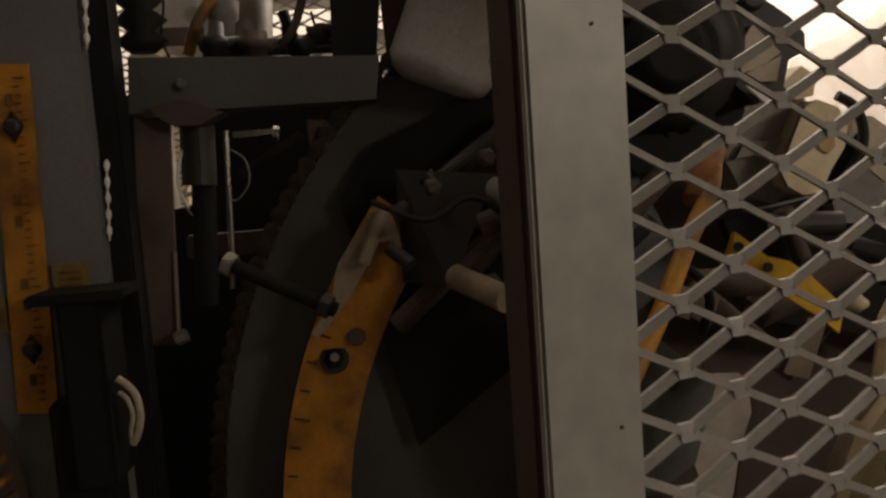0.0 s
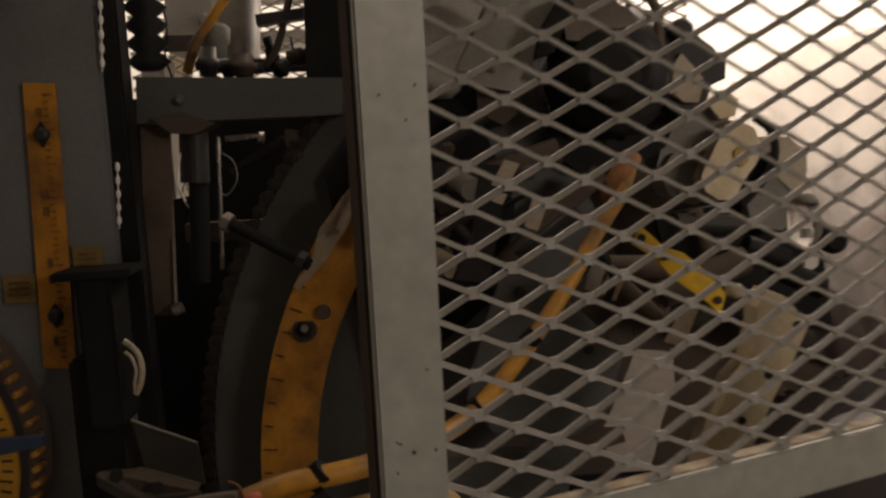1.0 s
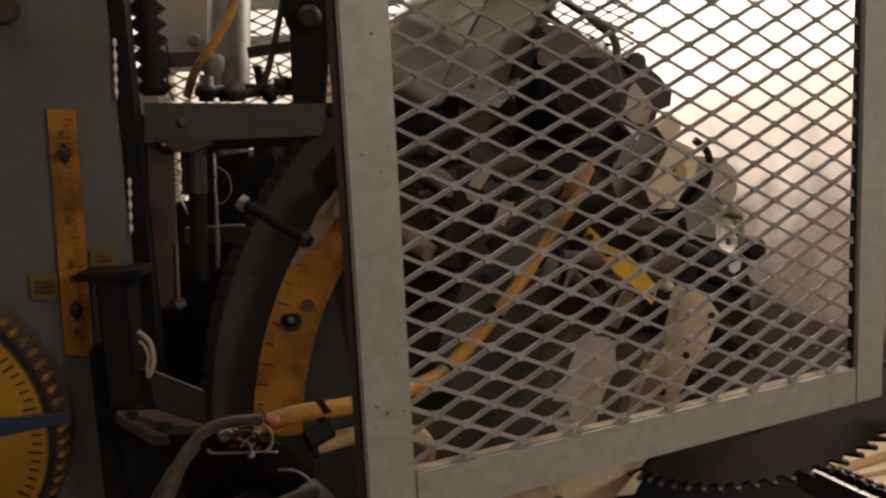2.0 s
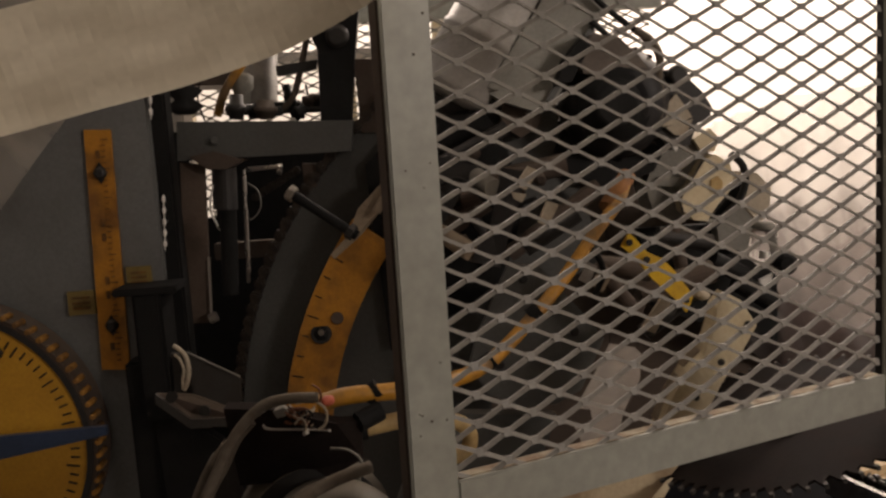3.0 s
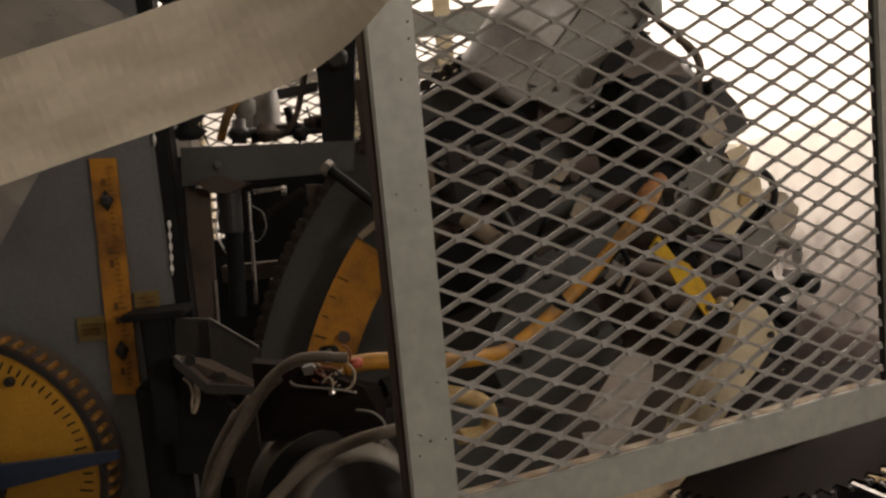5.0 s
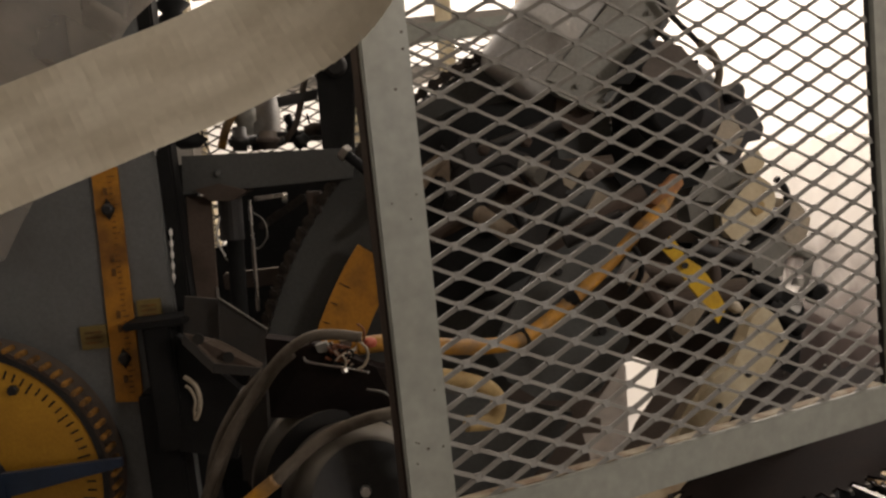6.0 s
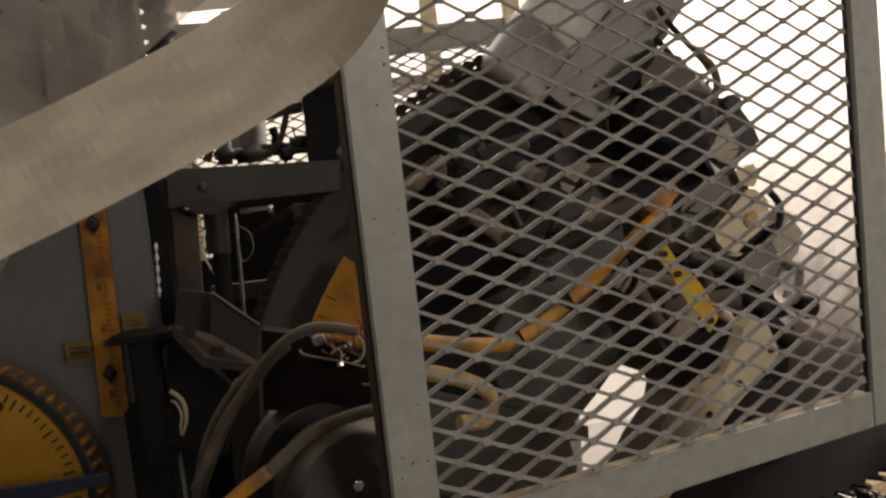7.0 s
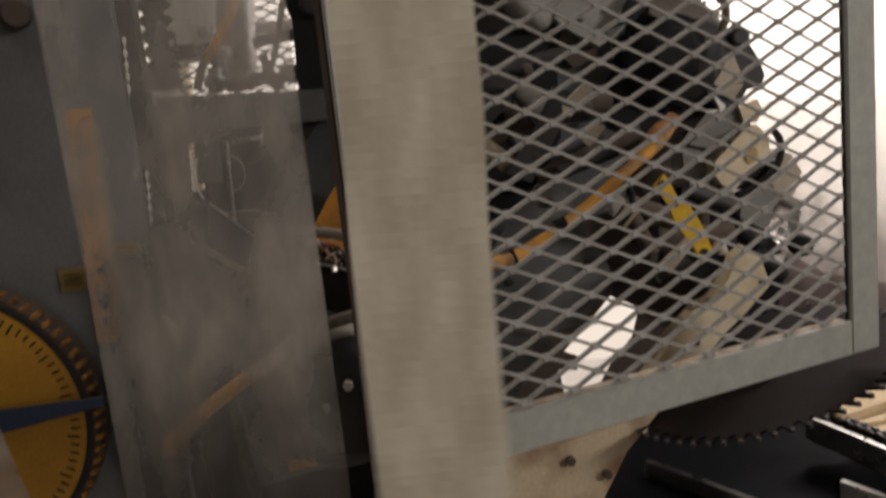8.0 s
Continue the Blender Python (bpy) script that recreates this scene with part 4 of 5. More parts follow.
part("gasket", tube([(0.122, 0.040, 0.385), (0.138, 0.040, 0.369), (0.143, 0.040, 0.345), (0.135, 0.040, 0.320), (0.111, 0.040, 0.296), (0.090, 0.040, 0.280)], 0.0055, 10), RUBBER, head, "black rubber gasket edge")
part("cover_back", slab([(0.125, 0.050, 0.331), (0.145, 0.050, 0.342), (0.141, 0.050, 0.310), (0.109, 0.050, 0.289), (0.094, 0.050, 0.292)], 0.04, 0.004), BLACK, head)
part("rear_body", slab([(0.156, 0.080, 0.356), (0.179, 0.080, 0.352), (0.201, 0.080, 0.329), (0.198, 0.080, 0.298), (0.183, 0.080, 0.274), (0.154, 0.080, 0.309)], 0.07, 0.012), PUTTY, head, "tan grey rounded motor body")
part("lower_body", slab([(0.152, 0.075, 0.307), (0.179, 0.075, 0.272), (0.182, 0.075, 0.249), (0.155, 0.075, 0.234), (0.117, 0.075, 0.247), (0.113, 0.075, 0.280)], 0.07, 0.012), DUSTY_GREY, head)
part("black_knob", lathe((0.191, 0.030, 0.223), (0.187, 0.000, 0.223), [(0, 0.012), (0.2, 0.017), (0.7, 0.017), (1, 0.010)], 24), BLACK, head)
# black sheet stands in for the unlit void below the rear body
part("void_shade", slab([(-0.000, 0.100, 0.278), (0.124, 0.100, 0.277), (0.218, 0.100, 0.188), (0.218, 0.100, 0.079), (0.112, 0.100, 0.117), (0.021, 0.100, 0.154)], 0.02, 0.002), BLACK, head, "black sheet painting the dark void under the motor body")
part("shaft", rod((-0.014, -0.030, 0.283), (0.062, -0.030, 0.267), 0.012), DARK_STEEL, head)
part("shaft", rod((0.009, -0.030, 0.294), (0.024, -0.030, 0.211), 0.009), RUSTY, head)
part("shaft", rod((0.063, -0.030, 0.243), (0.108, -0.030, 0.218), 0.013), BLACK, head)
part("shaft", rod((-0.029, -0.030, 0.228), (-0.047, -0.030, 0.180), 0.010), RUSTY, head)
part("shaft", rod((0.096, -0.030, 0.211), (0.147, -0.030, 0.178), 0.014), BLACK, head)
bowl = part("filter_bowl", lathe((0.151, 0.000, 0.277), (0.149, 0.000, 0.221), [(0, 0.016), (0.1, 0.019), (0.7, 0.019), (0.95, 0.010), (1, 0.006)], 28), GLASS, head, "clear plastic filter bowl")
part("filter_head", lathe((0.153, 0.000, 0.288), (0.151, 0.000, 0.277), [(0, 0.013), (1, 0.018)], 20), DUSTY_GREY, bowl)
part("filter_float", rod((0.152, 0.000, 0.246), (0.151, 0.000, 0.236), 0.006, sides=12), WHITE, bowl)
part("clear_clip", slab([(0.154, 0.020, 0.200), (0.174, 0.020, 0.208), (0.170, 0.020, 0.193), (0.155, 0.020, 0.185)], 0.006, 0.001), WHITE, head, "white plastic clip")
# release lever
lever = part("release_lever", slab([(-0.085, -0.140, 0.303), (-0.076, -0.140, 0.293), (-0.063, -0.140, 0.277), (-0.045, -0.140, 0.268), (-0.029, -0.140, 0.251), (-0.006, -0.140, 0.218), (-0.015, -0.140, 0.197), (-0.028, -0.140, 0.214), (-0.058, -0.140, 0.243), (-0.076, -0.140, 0.269), (-0.095, -0.140, 0.286)], 0.008, 0.002), YELLOW, head, "bright yellow steel lever with holes")
for p in [(-0.086, -0.143, 0.291), (-0.065, -0.143, 0.268), (-0.016, -0.143, 0.213)]:
    part("lever_hole", rod(p, (p[0], p[1] + 0.002, p[2]), 0.0042, sides=14), PRINT, lever)
part("lever_tip", lathe((-0.004, -0.138, 0.222), (0.015, -0.138, 0.215), [(0, 0.006), (0.6, 0.008), (1, 0.003)], 12), PUTTY, lever)
part("link_bar", slab([(-0.218, -0.200, 0.395), (-0.205, -0.200, 0.389), (-0.221, -0.200, 0.368), (-0.234, -0.200, 0.374)], 0.006, 0.001), PUTTY, head, "pale bare link bar")
part("link_bar", slab([(-0.238, -0.200, 0.367), (-0.221, -0.200, 0.363), (-0.227, -0.200, 0.354), (-0.236, -0.200, 0.359)], 0.006, 0.001), PUTTY, head, "pale bare link bar")
part("link_bar", slab([(-0.198, -0.200, 0.354), (-0.184, -0.200, 0.349), (-0.198, -0.200, 0.324), (-0.209, -0.200, 0.330)], 0.006, 0.001), PUTTY, head, "pale bare link bar")
part("link_bar", slab([(-0.064, -0.200, 0.234), (-0.054, -0.200, 0.227), (-0.076, -0.200, 0.188), (-0.092, -0.200, 0.196)], 0.006, 0.001), PUTTY, head, "pale bare link bar")
part("clip_plate", slab([(-0.139, -0.140, 0.271), (-0.127, -0.140, 0.264), (-0.139, -0.140, 0.241), (-0.150, -0.140, 0.248)], 0.006, 0.001), LIGHT_SHEET, head)
part("clip_plate", slab([(-0.120, -0.130, 0.263), (-0.105, -0.130, 0.251), (-0.119, -0.130, 0.228), (-0.132, -0.130, 0.239)], 0.006, 0.001), BEIGE_DULL, head)
for a, b, r in (((-0.293, 0.000, 0.313), (-0.215, -0.020, 0.363), 0.014), ((-0.216, 0.000, 0.267), (-0.085, 0.000, 0.354), 0.012), ((-0.264, 0.020, 0.364), (-0.127, 0.020, 0.387), 0.016), ((-0.110, -0.080, 0.255), (-0.042, -0.080, 0.243), 0.014), ((-0.052, -0.060, 0.210), (0.050, -0.060, 0.233), 0.016)):
    part("shaft", rod(a, b, r), RUSTY, head)
# lower link arm, cream, running down behind the rail
link_arm = part("cream_arm", slab([(0.004, -0.220, 0.234), (0.020, -0.220, 0.225), (0.039, -0.220, 0.194), (0.018, -0.220, 0.159), (-0.004, -0.220, 0.128), (-0.029, -0.220, 0.085), (-0.052, -0.220, 0.034), (-0.078, -0.220, -0.007), (-0.126, -0.220, -0.006), (-0.090, -0.220, 0.055), (-0.068, -0.220, 0.108), (-0.046, -0.220, 0.145), (-0.025, -0.220, 0.163), (-0.012, -0.220, 0.195), (-0.008, -0.220, 0.219)], 0.03, 0.005), BEIGE, head, "cream painted steel arm with bolt holes")
for p in [(0.028, -0.221, 0.196), (-0.005, -0.221, 0.153), (-0.036, -0.221, 0.113), (-0.046, -0.221, 0.082)]:
    part("bolt_hole", rod(p, (p[0], p[1] + 0.002, p[2]), 0.0042, sides=14), PRINT, link_arm)
part("arm_edge", slab([(-0.008, -0.205, 0.204), (-0.003, -0.205, 0.192), (-0.017, -0.205, 0.159), (-0.037, -0.205, 0.140), (-0.059, -0.205, 0.104), (-0.072, -0.205, 0.078), (-0.080, -0.205, 0.083), (-0.065, -0.205, 0.115), (-0.041, -0.205, 0.152), (-0.021, -0.205, 0.168)], 0.02, 0.003), BEIGE_DULL, link_arm)
# added dark backing with an odd opening; keeps the bright wall from showing through
part("dark_backing", slab([(-0.025, 0.200, 0.076), (-0.056, 0.200, 0.020), (-0.088, 0.200, -0.031), (-0.062, 0.200, -0.036), (-0.059, 0.200, -0.060), (-0.091, 0.200, -0.063), (-0.075, 0.200, -0.102), (-0.069, 0.200, -0.157), (-0.066, 0.200, -0.299), (-0.345, 0.200, -0.290), (-0.343, 0.200, 0.381), (-0.186, 0.200, 0.381), (-0.155, 0.200, 0.503), (-0.021, 0.200, 0.503)], 0.006), BROWN, head, "dark backing sheet added to close gaps to the bright wall")
part("dark_backing", slab([(-0.024, 0.200, 0.076), (-0.020, 0.200, 0.503), (0.016, 0.200, 0.503), (0.105, 0.200, 0.380), (0.196, 0.200, 0.248), (0.269, 0.200, 0.132), (0.290, 0.200, -0.311), (-0.065, 0.200, -0.299), (-0.054, 0.200, -0.158), (-0.017, 0.200, -0.089), (-0.000, 0.200, -0.040), (0.027, 0.200, 0.009), (0.030, 0.200, 0.053), (0.018, 0.200, 0.066)], 0.006), BROWN, head, "dark backing sheet added to close gaps to the bright wall")


def drape(points_top, points_low, steps=22):
    bm = bmesh.new()
    a, b = smooth_line(points_top, 6), smooth_line(points_low, 6)
    k = min(len(a), len(b))
    rows = []
    for i in range(k):
        row = []
        for j in range(steps + 1):
            p = a[i].lerp(b[i], j / steps)
            fold = noise.noise(Vector((i * 0.45, j * 0.16, 3.0))) + 0.5 * noise.noise(Vector((i * 1.3, j * 0.4, 9.0)))
            ragged = 0.012 * noise.noise(Vector((i * 1.3, 5.0, 1.0))) if j == 0 else 0.0
            p = p + Vector((0, 0.034 * fold + 0.015 * math.sin(math.pi * j / steps), ragged))
            row.append(bm.verts.new(p))
        rows.append(row)
    uv = bm.loops.layers.uv.new("along")
    for i, (p, n) in enumerate(zip(rows, rows[1:])):
        for j in range(steps):
            f = bm.faces.new((p[j], p[j + 1], n[j + 1], n[j]))
            f.smooth = True
            for lp, (a, b) in zip(f.loops, ((i, j), (i, j + 1), (i + 1, j + 1), (i + 1, j))):
                lp[uv].uv = (a / k, b / steps)
    return bm


# the skirt's bright top and dark foot come from its colour ramp
part("dust_skirt", drape([(0.118, 0.180, 0.394), (0.174, 0.200, 0.433), (0.304, 0.220, 0.466), (0.481, 0.240, 0.478), (0.691, 0.260, 0.448)], [(0.095, 0.160, 0.159), (0.230, 0.180, 0.029), (0.369, 0.200, -0.088), (0.547, 0.220, -0.173), (0.735, 0.240, -0.241)]), SKIRT, head, "dust-filmed plastic skirt, backlit pale top and dark foot painted in")

# flat black sheet paints the shade inside the head and hides the wheel
part("void_sheet", slab([(-0.407, 0.030, 0.403), (-0.358, 0.030, 0.450), (-0.240, 0.030, 0.476), (-0.207, 0.030, 0.417), (-0.187, 0.030, 0.329), (-0.220, 0.030, 0.229), (-0.275, 0.030, 0.193), (-0.390, 0.030, 0.136)], 0.012, 0.002), BLACK, head, "black sheet painting the dark void inside the head")
for a, b, r, m in (((-0.396, -0.020, 0.341), (-0.365, -0.020, 0.386), 0.006, BEIGE_DULL), ((-0.355, 0.000, 0.375), (-0.210, 0.000, 0.443), 0.010, DARK_STEEL), ((-0.380, -0.010, 0.272), (-0.252, -0.010, 0.350), 0.011, RUSTY),
                   ((-0.319, -0.010, 0.408), (-0.248, -0.010, 0.296), 0.009, DARK_STEEL), ((-0.280, -0.040, 0.350), (-0.200, -0.060, 0.363), 0.012, RUSTY), ((-0.205, -0.080, 0.282), (-0.134, -0.080, 0.323), 0.009, DARK_STEEL),
                   ((-0.124, -0.120, 0.262), (-0.075, -0.120, 0.199), 0.010, RUSTY), ((-0.065, -0.120, 0.170), (-0.003, -0.120, 0.218), 0.012, DARK_STEEL)):
    part("strut", rod(a, b, r, sides=14), m, head)
for p in ((-0.316, -0.030, 0.396), (-0.260, -0.030, 0.411), (-0.217, -0.050, 0.354), (-0.282, -0.030, 0.295), (-0.181, -0.070, 0.372)):
    part("bolt", lathe(p, (p[0], p[1] - 0.012, p[2]), [(0, 0.009), (0.5, 0.009), (0.52, 0.006), (1, 0.005)], 6), RUSTY, head)
part("air_line", tube([(-0.374, -0.040, 0.396), (-0.329, -0.060, 0.369), (-0.284, -0.060, 0.379), (-0.238, -0.070, 0.338), (-0.188, -0.080, 0.349)], 0.003, 8), RUBBER, head)
part("air_line", tube([(-0.152, -0.140, 0.263), (-0.138, -0.160, 0.287), (-0.125, -0.160, 0.260), (-0.134, -0.150, 0.230)], 0.004, 8), RUBBER, head)

# ---- fixed parts under the head ----
# added film: dims the bright wall seen through the opening
flap = solo("dimming_film", slab([(0.27, 1.15, 0.58), (0.26, 1.15, 0.86), (0.31, 1.15, 1.02), (0.60, 1.15, 1.03), (0.70, 1.15, 0.92), (0.69, 1.15, 0.58)], 0.003), FLAP_FILM, "pale grey film added behind the head to dim the opening", "flap")
foot = thing("casting_foot", "cream painted casting with brown rust patches", "casting")
part("foot_body", slab([(0.241, 0.500, 0.940), (0.301, 0.500, 0.945), (0.417, 0.500, 0.970), (0.379, 0.500, 0.928), (0.343, 0.500, 0.865), (0.225, 0.500, 0.840)], 0.05, 0.008), CASTING, foot)
for p in ((0.355, 0.499, 0.906), (0.315, 0.499, 0.927)):
    part("bolt", lathe(p, (p[0], p[1] - 0.006, p[2]), [(0, 0.006), (1, 0.005)], 8), RUSTY, foot)

blade = thing("saw_blade", "dark circular saw blade with carbide-tipped teeth", "saw blade")
blade.matrix_basis = Matrix.Translation((0.544, 0.530, 0.996)) @ pose(0, 0, 0, 0, -17, 0)
pts = []
for i in range(60):
    for f, r in ((0.0, 0.150), (0.42, 0.146), (0.55, 0.152), (0.75, 0.160), (0.98, 0.160)):
        a = (i + f) * math.tau / 60
        pts.append((r * math.cos(a), r * math.sin(a), 0))
blade_plate = part("plate", slab(pts, 0.003, way=(0, 0, 1)), BLADE_STEEL, blade)
tip_mesh = mesh_of("carbide_tip", box(-0.0025, 0.0025, -0.0018, 0.0018, -0.0022, 0.0022), BRACKET)
for i in range(60):
    a = (i + 0.9) * math.tau / 60
    ob = new("carbide_tip", tip_mesh)
    ob.parent = blade_plate
    ob.matrix_basis = pose(0.1595 * math.cos(a), 0.1595 * math.sin(a), 0.0015, 0, 0, math.degrees(a))
part("arbor_collar", lathe((0, 0, 0.02), (0, 0, -0.004), [(0, 0.03), (1, 0.034)], 32), DARK_STEEL, blade)

# ---- infeed base, rails and lumber ----
base = thing("infeed_table", "near-black painted infeed table with bright steel rails", "saw table")
part("body", box(0.30, 1.6, 0.50, 0.88, 0.0, 0.84, 0.004), BASE_BLUE, base)
part("wing", box(0.72, 1.6, 0.885, 1.3, 0.0, 0.838, 0.004), BASE_BLUE, base)
RA, RB = Vector((0.636, 0.602, 0.900)), Vector((0.676, 0.467, 0.900))
SA, SB = Vector((0.433, 0.616, 0.860)), Vector((0.519, 0.480, 0.860))


def rail_between(a, b, w, h):
    d = (b - a).normalized()
    n = Vector((-d.y, d.x, 0)) * w
    return slab([a - n, b - n, b + n, a + n], h, 0.001, (0, 0, -1))


part("rail", rail_between(RA, RA + (RB - RA) * 2.5, 0.004, 0.03), SILVER, base, "worn bright steel rail")
part("rail", rail_between(SA, SA + (SB - SA) * 2.5, 0.004, 0.03), SILVER, base, "worn bright steel rail")
part("rail", rail_between(Vector((0.626, 0.504, 0.860)), Vector((0.670, 0.418, 0.860)), 0.004, 0.03), SILVER, base)
DR = (RB - RA).normalized()
NR = Vector((-DR.y, DR.x, 0))
back_chain = thing("lift_chain", "bright steel roller chain running up behind the beam", "chain")
QA, QB = Vector((-0.073, 0.950, 1.267)), Vector((-0.022, 0.950, 1.295))
for i in range(9):
    ob = new("link", links[i % 2])
    ob.parent = back_chain
    ob.matrix_basis = Matrix.Translation(QA.lerp(QB, i / 8)) @ pose(0, 0, 0, 0, -math.degrees(math.atan2((QB - QA).z, (QB - QA).x)), 0)
feed = thing("feed_chain", "oily feed chain lying along the rail", "chain")
for i in range(60):
    ob = new("link", links[i % 2])
    ob.parent = feed
    ob.matrix_basis = Matrix.Translation(RA + DR * (0.015 * i) + NR * 0.016 + Vector((0, 0, 0.002))) @ pose(0, 0, 0, 0, 0, math.degrees(math.atan2(DR.y, DR.x)))
part("chain_bed", rail_between(RA + NR * 0.018 - Vector((0, 0, 0.006)), RA + DR * 0.9 + NR * 0.018 - Vector((0, 0, 0.006)), 0.014, 0.03), DARK_STEEL, base)
for k, (p, q) in enumerate((((0.654, 0.583, 0.910), (0.876, 0.663, 0.910)), ((0.673, 0.576, 0.900), (0.836, 0.605, 0.900)), ((0.675, 0.555, 0.895), (0.805, 0.540, 0.895)))):
    board = thing("lumber_board", "fresh-sawn softwood board lying on the infeed", "lumber", group="boards on the infeed")
    p, q = Vector(p), Vector(q)
    part("board", rail_between(p, q, 0.019, 0.03), WOOD, board)

# ---- back of the machine ----
back = thing("rear_cover", "dark dusty rear cover plates of the saw", "cover")
part("back_plate", slab([(-0.9, 1.08, 0.3), (0.30, 1.08, 0.3), (0.30, 1.08, 1.33), (0.16, 1.08, 1.372), (-0.180, 1.08, 1.372), (-0.166, 1.08, 1.31), (-0.166, 1.08, 1.228), (-0.207, 1.08, 1.222), (-0.206, 1.08, 1.31), (-0.192, 1.08, 1.372), (-0.9, 1.08, 1.372)], 0.02), BLACK, back)
part("back_plate", slab([(0.301, 1.10, 0.3), (0.34, 1.10, 0.3), (0.34, 1.10, 1.29), (0.301, 1.10, 1.33)], 0.02), BLACK, back)
part("back_plate", slab([(0.341, 1.10, 1.04), (0.64, 1.10, 1.04), (0.64, 1.10, 1.19), (0.401, 1.10, 1.26), (0.341, 1.10, 1.288)], 0.02), BROWN, back)
part("back_plate", slab([(0.641, 1.10, 0.3), (1.3, 1.10, 0.3), (1.3, 1.10, 0.84), (0.92, 1.10, 0.95), (0.70, 1.10, 1.10), (0.641, 1.10, 1.16)], 0.02), BROWN, back)

cupboard = thing("rear_cabinet", "pale grey steel cabinet with a knob behind the machine", "cabinet")
part("body", slab([(-0.230, 1.300, 1.664), (-0.130, 1.300, 1.659), (-0.150, 1.300, 1.463), (-0.252, 1.300, 1.466)], 0.15, 0.006), LIGHT_SHEET, cupboard)
part("trim_strip", slab([(-0.249, 1.298, 1.491), (-0.147, 1.298, 1.488), (-0.149, 1.298, 1.461), (-0.252, 1.298, 1.464)], 0.004), BROWN, cupboard)
part("knob", lathe((-0.178, 1.300, 1.513), (-0.174, 1.280, 1.509), [(0, 0.012), (0.6, 0.013), (1, 0.007)], 16), DUSTY_GREY, cupboard)
part("stand", box(-0.30, -0.26, 1.32, 1.40, 0.0, 1.46, 0.004), LIGHT_SHEET, cupboard)

rear = thing("rear_guard", "bright-backed expanded metal guard behind the machine", "guard")
part("wire_mesh", expanded_metal(-0.40, 0.75, 1.10, 1.60, 0.0, 1.2, 0.0508, 0.02344, 0.004, 0.003), MESH_PAINT, rear)
part("rail", box(-0.42, 0.77, -0.004, 0.03, 1.06, 1.10, 0.002), GREY_PAINT, rear)
part("rail", box(-0.42, 0.77, -0.004, 0.03, 1.60, 1.64, 0.002), GREY_PAINT, rear)
for x in (-0.42, 0.73):
    part("leg", box(x, x + 0.04, 0.0, 0.034, 0.0, 1.06, 0.002), GREY_PAINT, rear)
rear.location = (0, 1.55, 0)
shelf = thing("rear_rack", "pale grey steel rack with shelves near the far wall", "rack")
for z in (1.60, 1.75, 1.95):
    part("shelf", box(-0.5, 0.62, 2.3, 2.6, z, z + 0.03, 0.003), LIGHT_SHEET, shelf)
for x in (-0.5, 0.0, 0.30, 0.56):
    part("upright", box(x, x + 0.05, 2.28, 2.34, 0.0, 2.3, 0.003), BEIGE, shelf)

ctrl = thing("control_box", "black control box with a round knob", "control box")
part("case", box(-0.75, -0.335, 0.69, 0.757, 1.455, 2.0, 0.006), BLACK, ctrl)
part("knob", lathe((-0.297, 0.757, 1.496), (-0.287, 0.730, 1.493), [(0, 0.020), (0.7, 0.019), (1, 0.015)], 24), RUSTY, ctrl)
part("slot", box(-0.50, -0.36, 0.686, 0.69, 1.52, 1.526), DUSTY_GREY, ctrl)

# ---- strip curtain ----
def sheet(w, h, nx, nz, bow, wave, thick=True, slant=0.0):
    bm = bmesh.new()
    grid = []
    for i in range(nx + 1):
        col = []
        for j in range(nz + 1):
            u, v = i / nx, j / nz
            col.append(bm.verts.new((w * u, -bow * math.sin(math.pi * u) + wave * math.sin(5 * v + 2 * u), h * v + slant * u * (1 - v))))
        grid.append(col)
    for a, b in zip(grid, grid[1:]):
        for j in range(nz):
            bm.faces.new((a[j], b[j], b[j + 1], a[j + 1])).smooth = True
    if thick:
        bmesh.ops.solidify(bm, geom=bm.faces[:], thickness=0.0015)
    return bm


strip_a = solo("vinyl_strip", sheet(0.168, 0.85, 10, 24, 0.012, 0.004, slant=0.12), VINYL_CLEAR, "dusty clear vinyl curtain strip hanging down", "curtain strip", group="strip curtain")
strip_c = solo("vinyl_strip", sheet(0.19, 0.11, 8, 6, 0.006, 0.002), VINYL_CLEAR, "clear vinyl curtain strip pulled aside", "curtain strip", group="strip curtain")
strip_b = thing("vinyl_strip", "milky dust-covered vinyl curtain strip, bent aside", "curtain strip", group="strip curtain")
PIECES, LONG, WIDE = 90, 0.62, 0.072
piece_mesh = bpy.data.meshes.new("strip_piece")
pb = sheet(WIDE, LONG / PIECES * 1.24, 2, 1, 0.0, 0.0, False)
bmesh.ops.translate(pb, verts=pb.verts, vec=(-WIDE / 2, 0, -LONG / PIECES * 0.12))
pb.to_mesh(piece_mesh)
piece_mesh.materials.append(VINYL_MILKY)
strip_pieces = []
for _ in range(PIECES):
    me = piece_mesh.copy()
    uv = me.uv_layers.new(name="along")
    for lp in me.loops:
        co = me.vertices[lp.vertex_index].co
        uv.data[lp.index].uv = (co.x, -co.z + LONG * len(strip_pieces) / PIECES)
    ob = new("strip_piece", me)
    ob.parent = strip_b
    strip_pieces.append(ob)
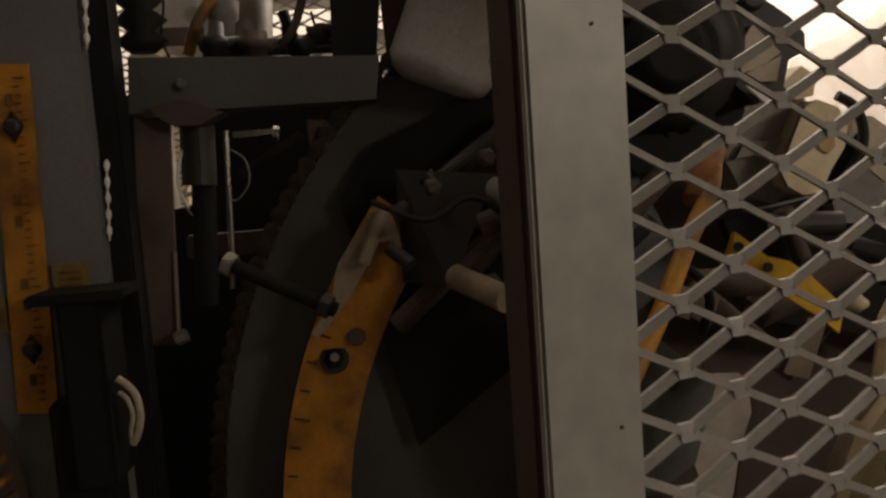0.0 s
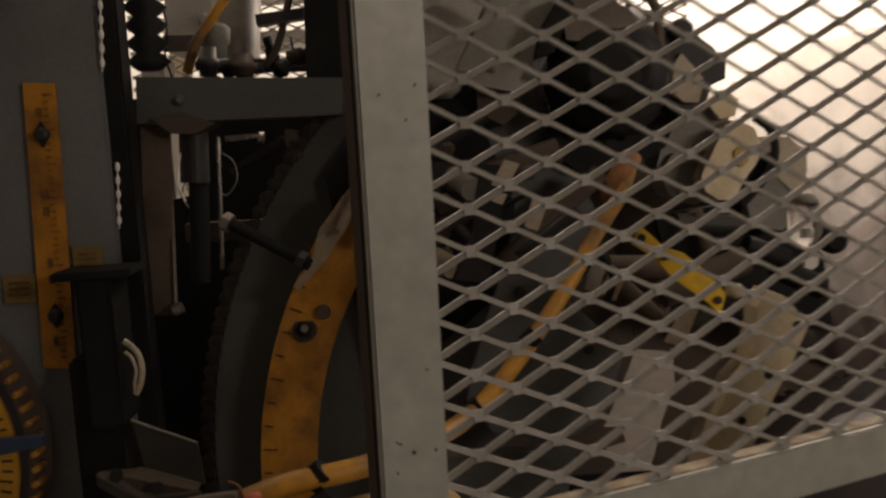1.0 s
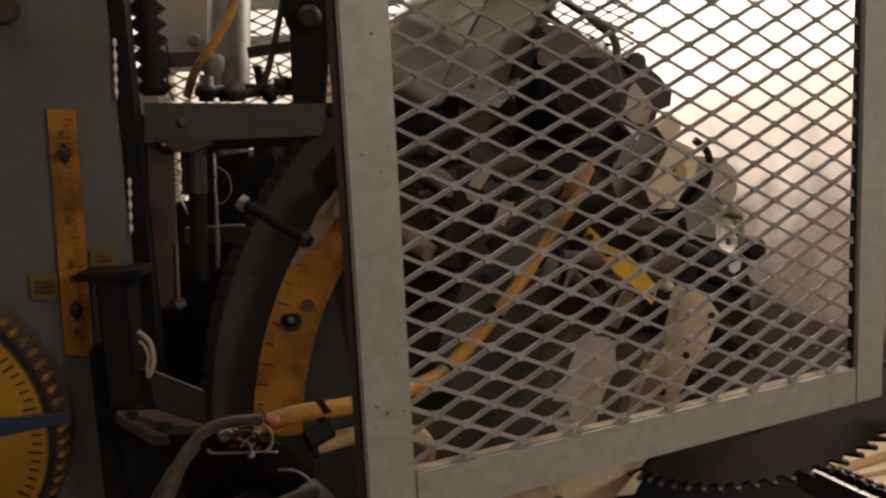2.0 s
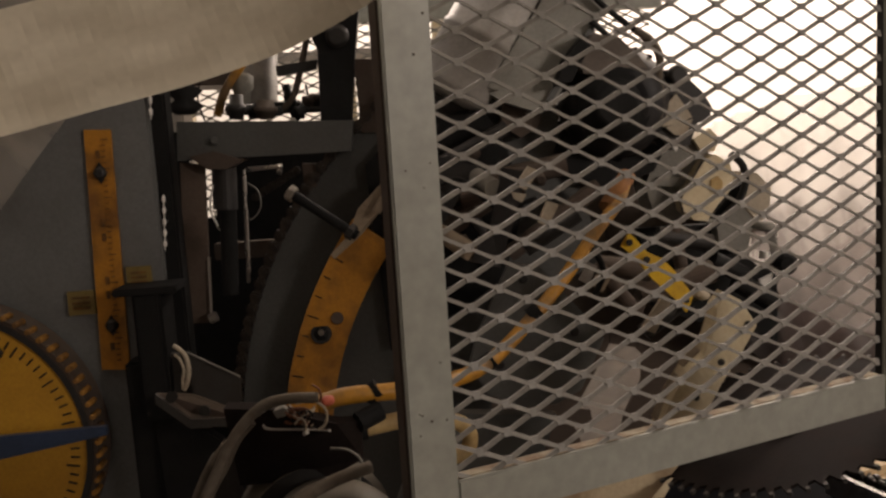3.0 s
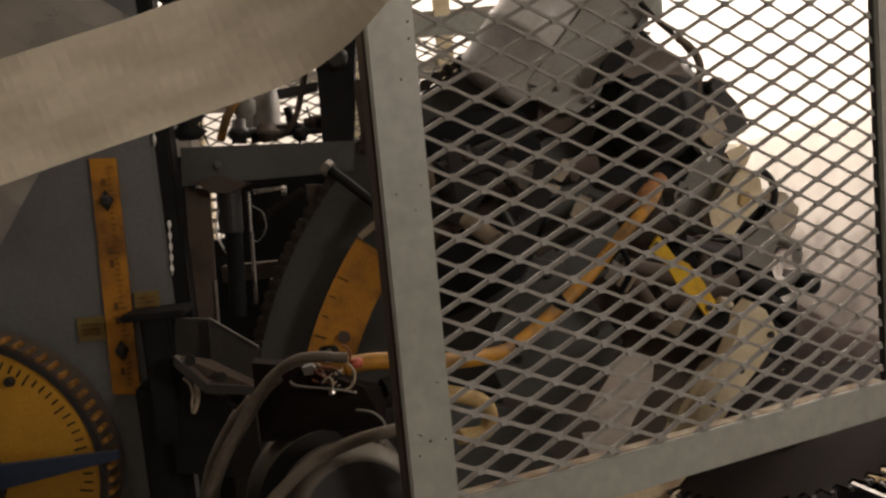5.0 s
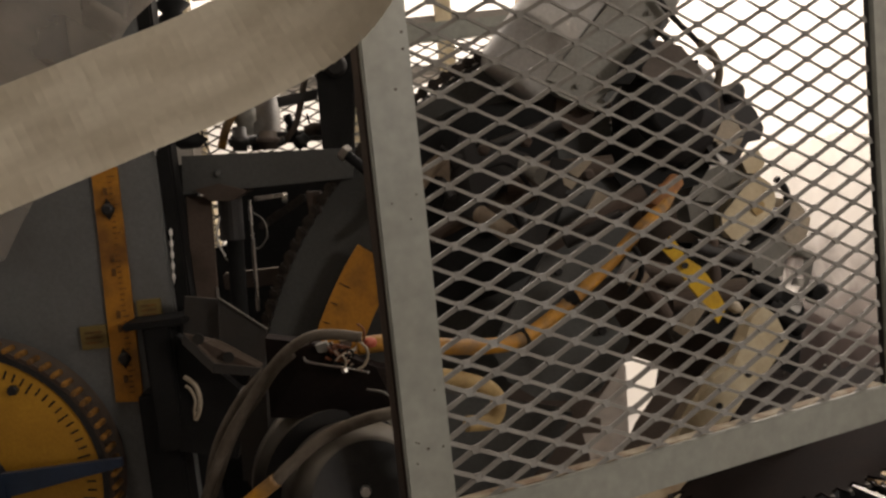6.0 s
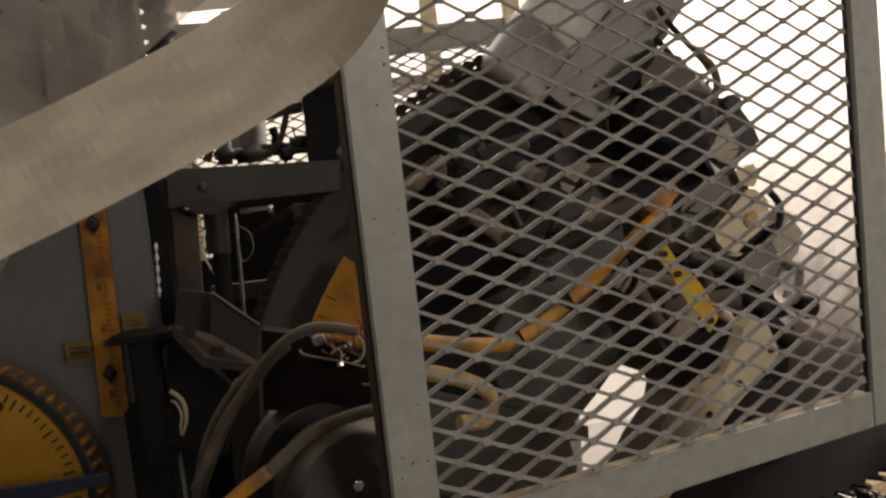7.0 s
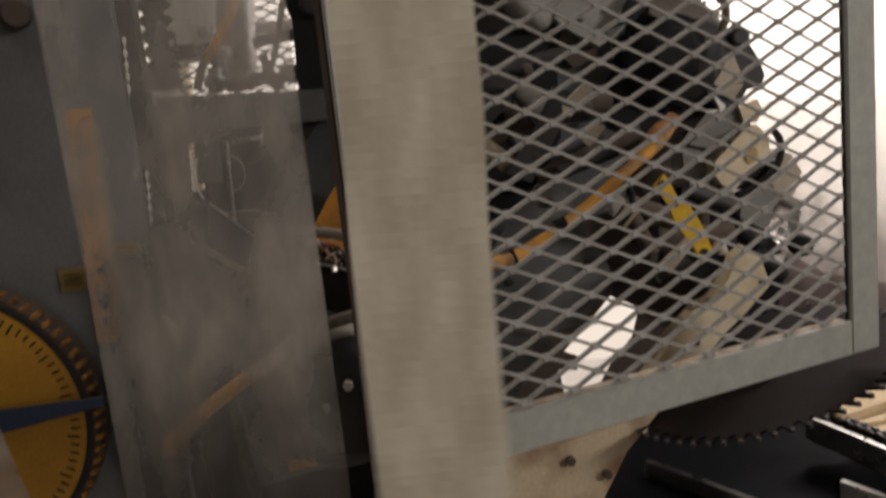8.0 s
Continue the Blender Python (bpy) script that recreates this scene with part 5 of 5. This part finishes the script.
# the strip's middle line from its upper end down, at several times
STRIP_LINES = [
    (2.7, [(0.138, 0.160, 1.508), (0.108, 0.180, 1.461), (0.055, 0.200, 1.433), (-0.009, 0.200, 1.412), (-0.077, 0.190, 1.396), (-0.127, 0.180, 1.384), (-0.194, 0.160, 1.370)]),
    (4.5, [(0.150, 0.160, 1.523), (0.125, 0.180, 1.469), (0.069, 0.200, 1.429), (-0.005, 0.200, 1.408), (-0.074, 0.190, 1.391), (-0.126, 0.180, 1.378), (-0.196, 0.160, 1.362)]),
    (6.5, [(0.165, 0.160, 1.555), (0.144, 0.180, 1.499), (0.108, 0.200, 1.451), (0.046, 0.200, 1.419), (-0.026, 0.190, 1.394), (-0.095, 0.180, 1.371), (-0.173, 0.160, 1.342)]),
    (7.0, [(0.169, 0.160, 1.559), (0.146, 0.180, 1.499), (0.112, 0.200, 1.450), (0.057, 0.200, 1.418), (-0.025, 0.190, 1.382), (-0.095, 0.180, 1.355), (-0.174, 0.160, 1.325)]),
    (7.3, [(0.174, 0.140, 1.548), (0.155, 0.160, 1.490), (0.123, 0.180, 1.436), (0.068, 0.190, 1.389), (-0.016, 0.180, 1.340), (-0.095, 0.170, 1.297), (-0.176, 0.150, 1.254)]),
    (7.55, [(0.183, 0.120, 1.527), (0.160, 0.150, 1.463), (0.132, 0.170, 1.410), (0.084, 0.180, 1.360), (0.015, 0.170, 1.307), (-0.055, 0.150, 1.260), (-0.128, 0.120, 1.210)]),
    (7.8, [(0.164, 0.090, 1.473), (0.154, 0.100, 1.405), (0.145, 0.110, 1.349), (0.126, 0.110, 1.297), (0.098, 0.100, 1.243), (0.060, 0.090, 1.185), (0.014, 0.080, 1.115)]),
    (7.9, [(0.169, 0.070, 1.458), (0.161, 0.080, 1.393), (0.158, 0.080, 1.339), (0.151, 0.080, 1.280), (0.138, 0.080, 1.215), (0.123, 0.080, 1.145), (0.104, 0.070, 1.064)]),
    (8.0, [(0.175, 0.050, 1.444), (0.172, 0.060, 1.382), (0.172, 0.060, 1.330), (0.169, 0.060, 1.269), (0.168, 0.060, 1.206), (0.168, 0.060, 1.136), (0.167, 0.050, 1.058)]),
]


def along(line, want):
    """The place that lies want metres down the line, which runs on straight past its end."""
    run = 0.0
    for a, b in zip(line, line[1:]):
        step = (b - a).length
        if run + step >= want:
            break
        run += step
    return a + (b - a).normalized() * (want - run)


def strip_pose(points, i):
    """Where piece i lies on the line, its face turned to the front."""
    line = smooth_line(points, 12)
    want = LONG * (i + 0.5) / PIECES
    at = along(line, want)
    way = (along(line, want + 0.025) - along(line, max(0.0, want - 0.025))).normalized()
    up = -way
    side = up.cross(Vector((0, -1, 0))).normalized() * -1
    out = side.cross(up) * -1
    m = Matrix((side, -out, up)).transposed().to_4x4()
    return Matrix.Translation(at) @ m @ Matrix.Translation((0, -0.00012 * (i % 2), -LONG / PIECES / 2))


motions_rows = [(0, -9.7), (0.5, -7.9), (1, -6.7), (1.5, -5), (3, 0), (3.5, 1.7), (4, 3.2), (4.5, 4.9), (6, 9.7), (6.5, 11.2), (7, 12.0), (7.5, 13.2), (8, 14.0)]


def flat(place, angle, turn=0):
    return pose(*place, 0, -angle, turn)


def motions():
    walk(head, [(t, pose(0.50, 0.80, 0.90, 0, a, 0)) for t, a in motions_rows])
    # the added film slides off, so the opening brightens
    walk(flap, [(0.0, pose(0, 0, 0)), (3.0, pose(0, 0, 0)), (4.7, pose(-0.06, 0, 0)), (6.0, pose(-0.18, 0, 0)), (7.0, pose(-0.25, 0, 0)), (7.6, pose(-0.34, 0, 0)), (8.0, pose(-0.43, 0, 0))])
    away = Vector((-0.45, 0.05, 0.35))
    for i, ob in enumerate(strip_pieces):
        first = strip_pose(STRIP_LINES[0][1], i)
        hidden = Matrix.Translation(away) @ first
        walk(ob, [(0.0, hidden), (1.7, hidden)] + [(t, strip_pose(line, i)) for t, line in STRIP_LINES])
    c3 = (-0.146, 0.235, 1.299)
    walk(strip_c, [(0.0, flat(Vector(c3) + away, 48)), (1.7, flat(Vector(c3) + away, 48)), (2.7, flat(c3, 48)), (4.5, flat((-0.149, 0.235, 1.293), 52)),
                   (6.5, flat((-0.136, 0.235, 1.299), 55)), (7.0, flat((-0.134, 0.235, 1.292), 55)), (7.6, flat((-0.191, 0.235, 1.163), 80)), (8.0, flat((-0.127, 0.235, 1.027), 101))])
    a6 = Vector((-0.074, 0.235, 1.418))
    walk(strip_a, [(0.0, flat(a6 + away, 0)), (1.7, flat(a6 + away, 0)), (2.7, flat(a6 + Vector((0, 0, 0.08)), 0)), (4.7, flat(a6 + Vector((0, 0, 0.06)), 0)), (6.0, flat(a6, 0)), (6.5, flat((-0.075, 0.235, 1.406), 0)),
                   (7.0, flat((-0.078, 0.235, 1.388), 0)), (7.3, flat((-0.092, 0.235, 1.319), 0)), (7.6, flat((-0.095, 0.235, 1.250), 2)), (7.8, flat((-0.067, 0.235, 0.878), 2)), (8.0, flat((-0.070, 0.235, 0.822), 0))])


motions()
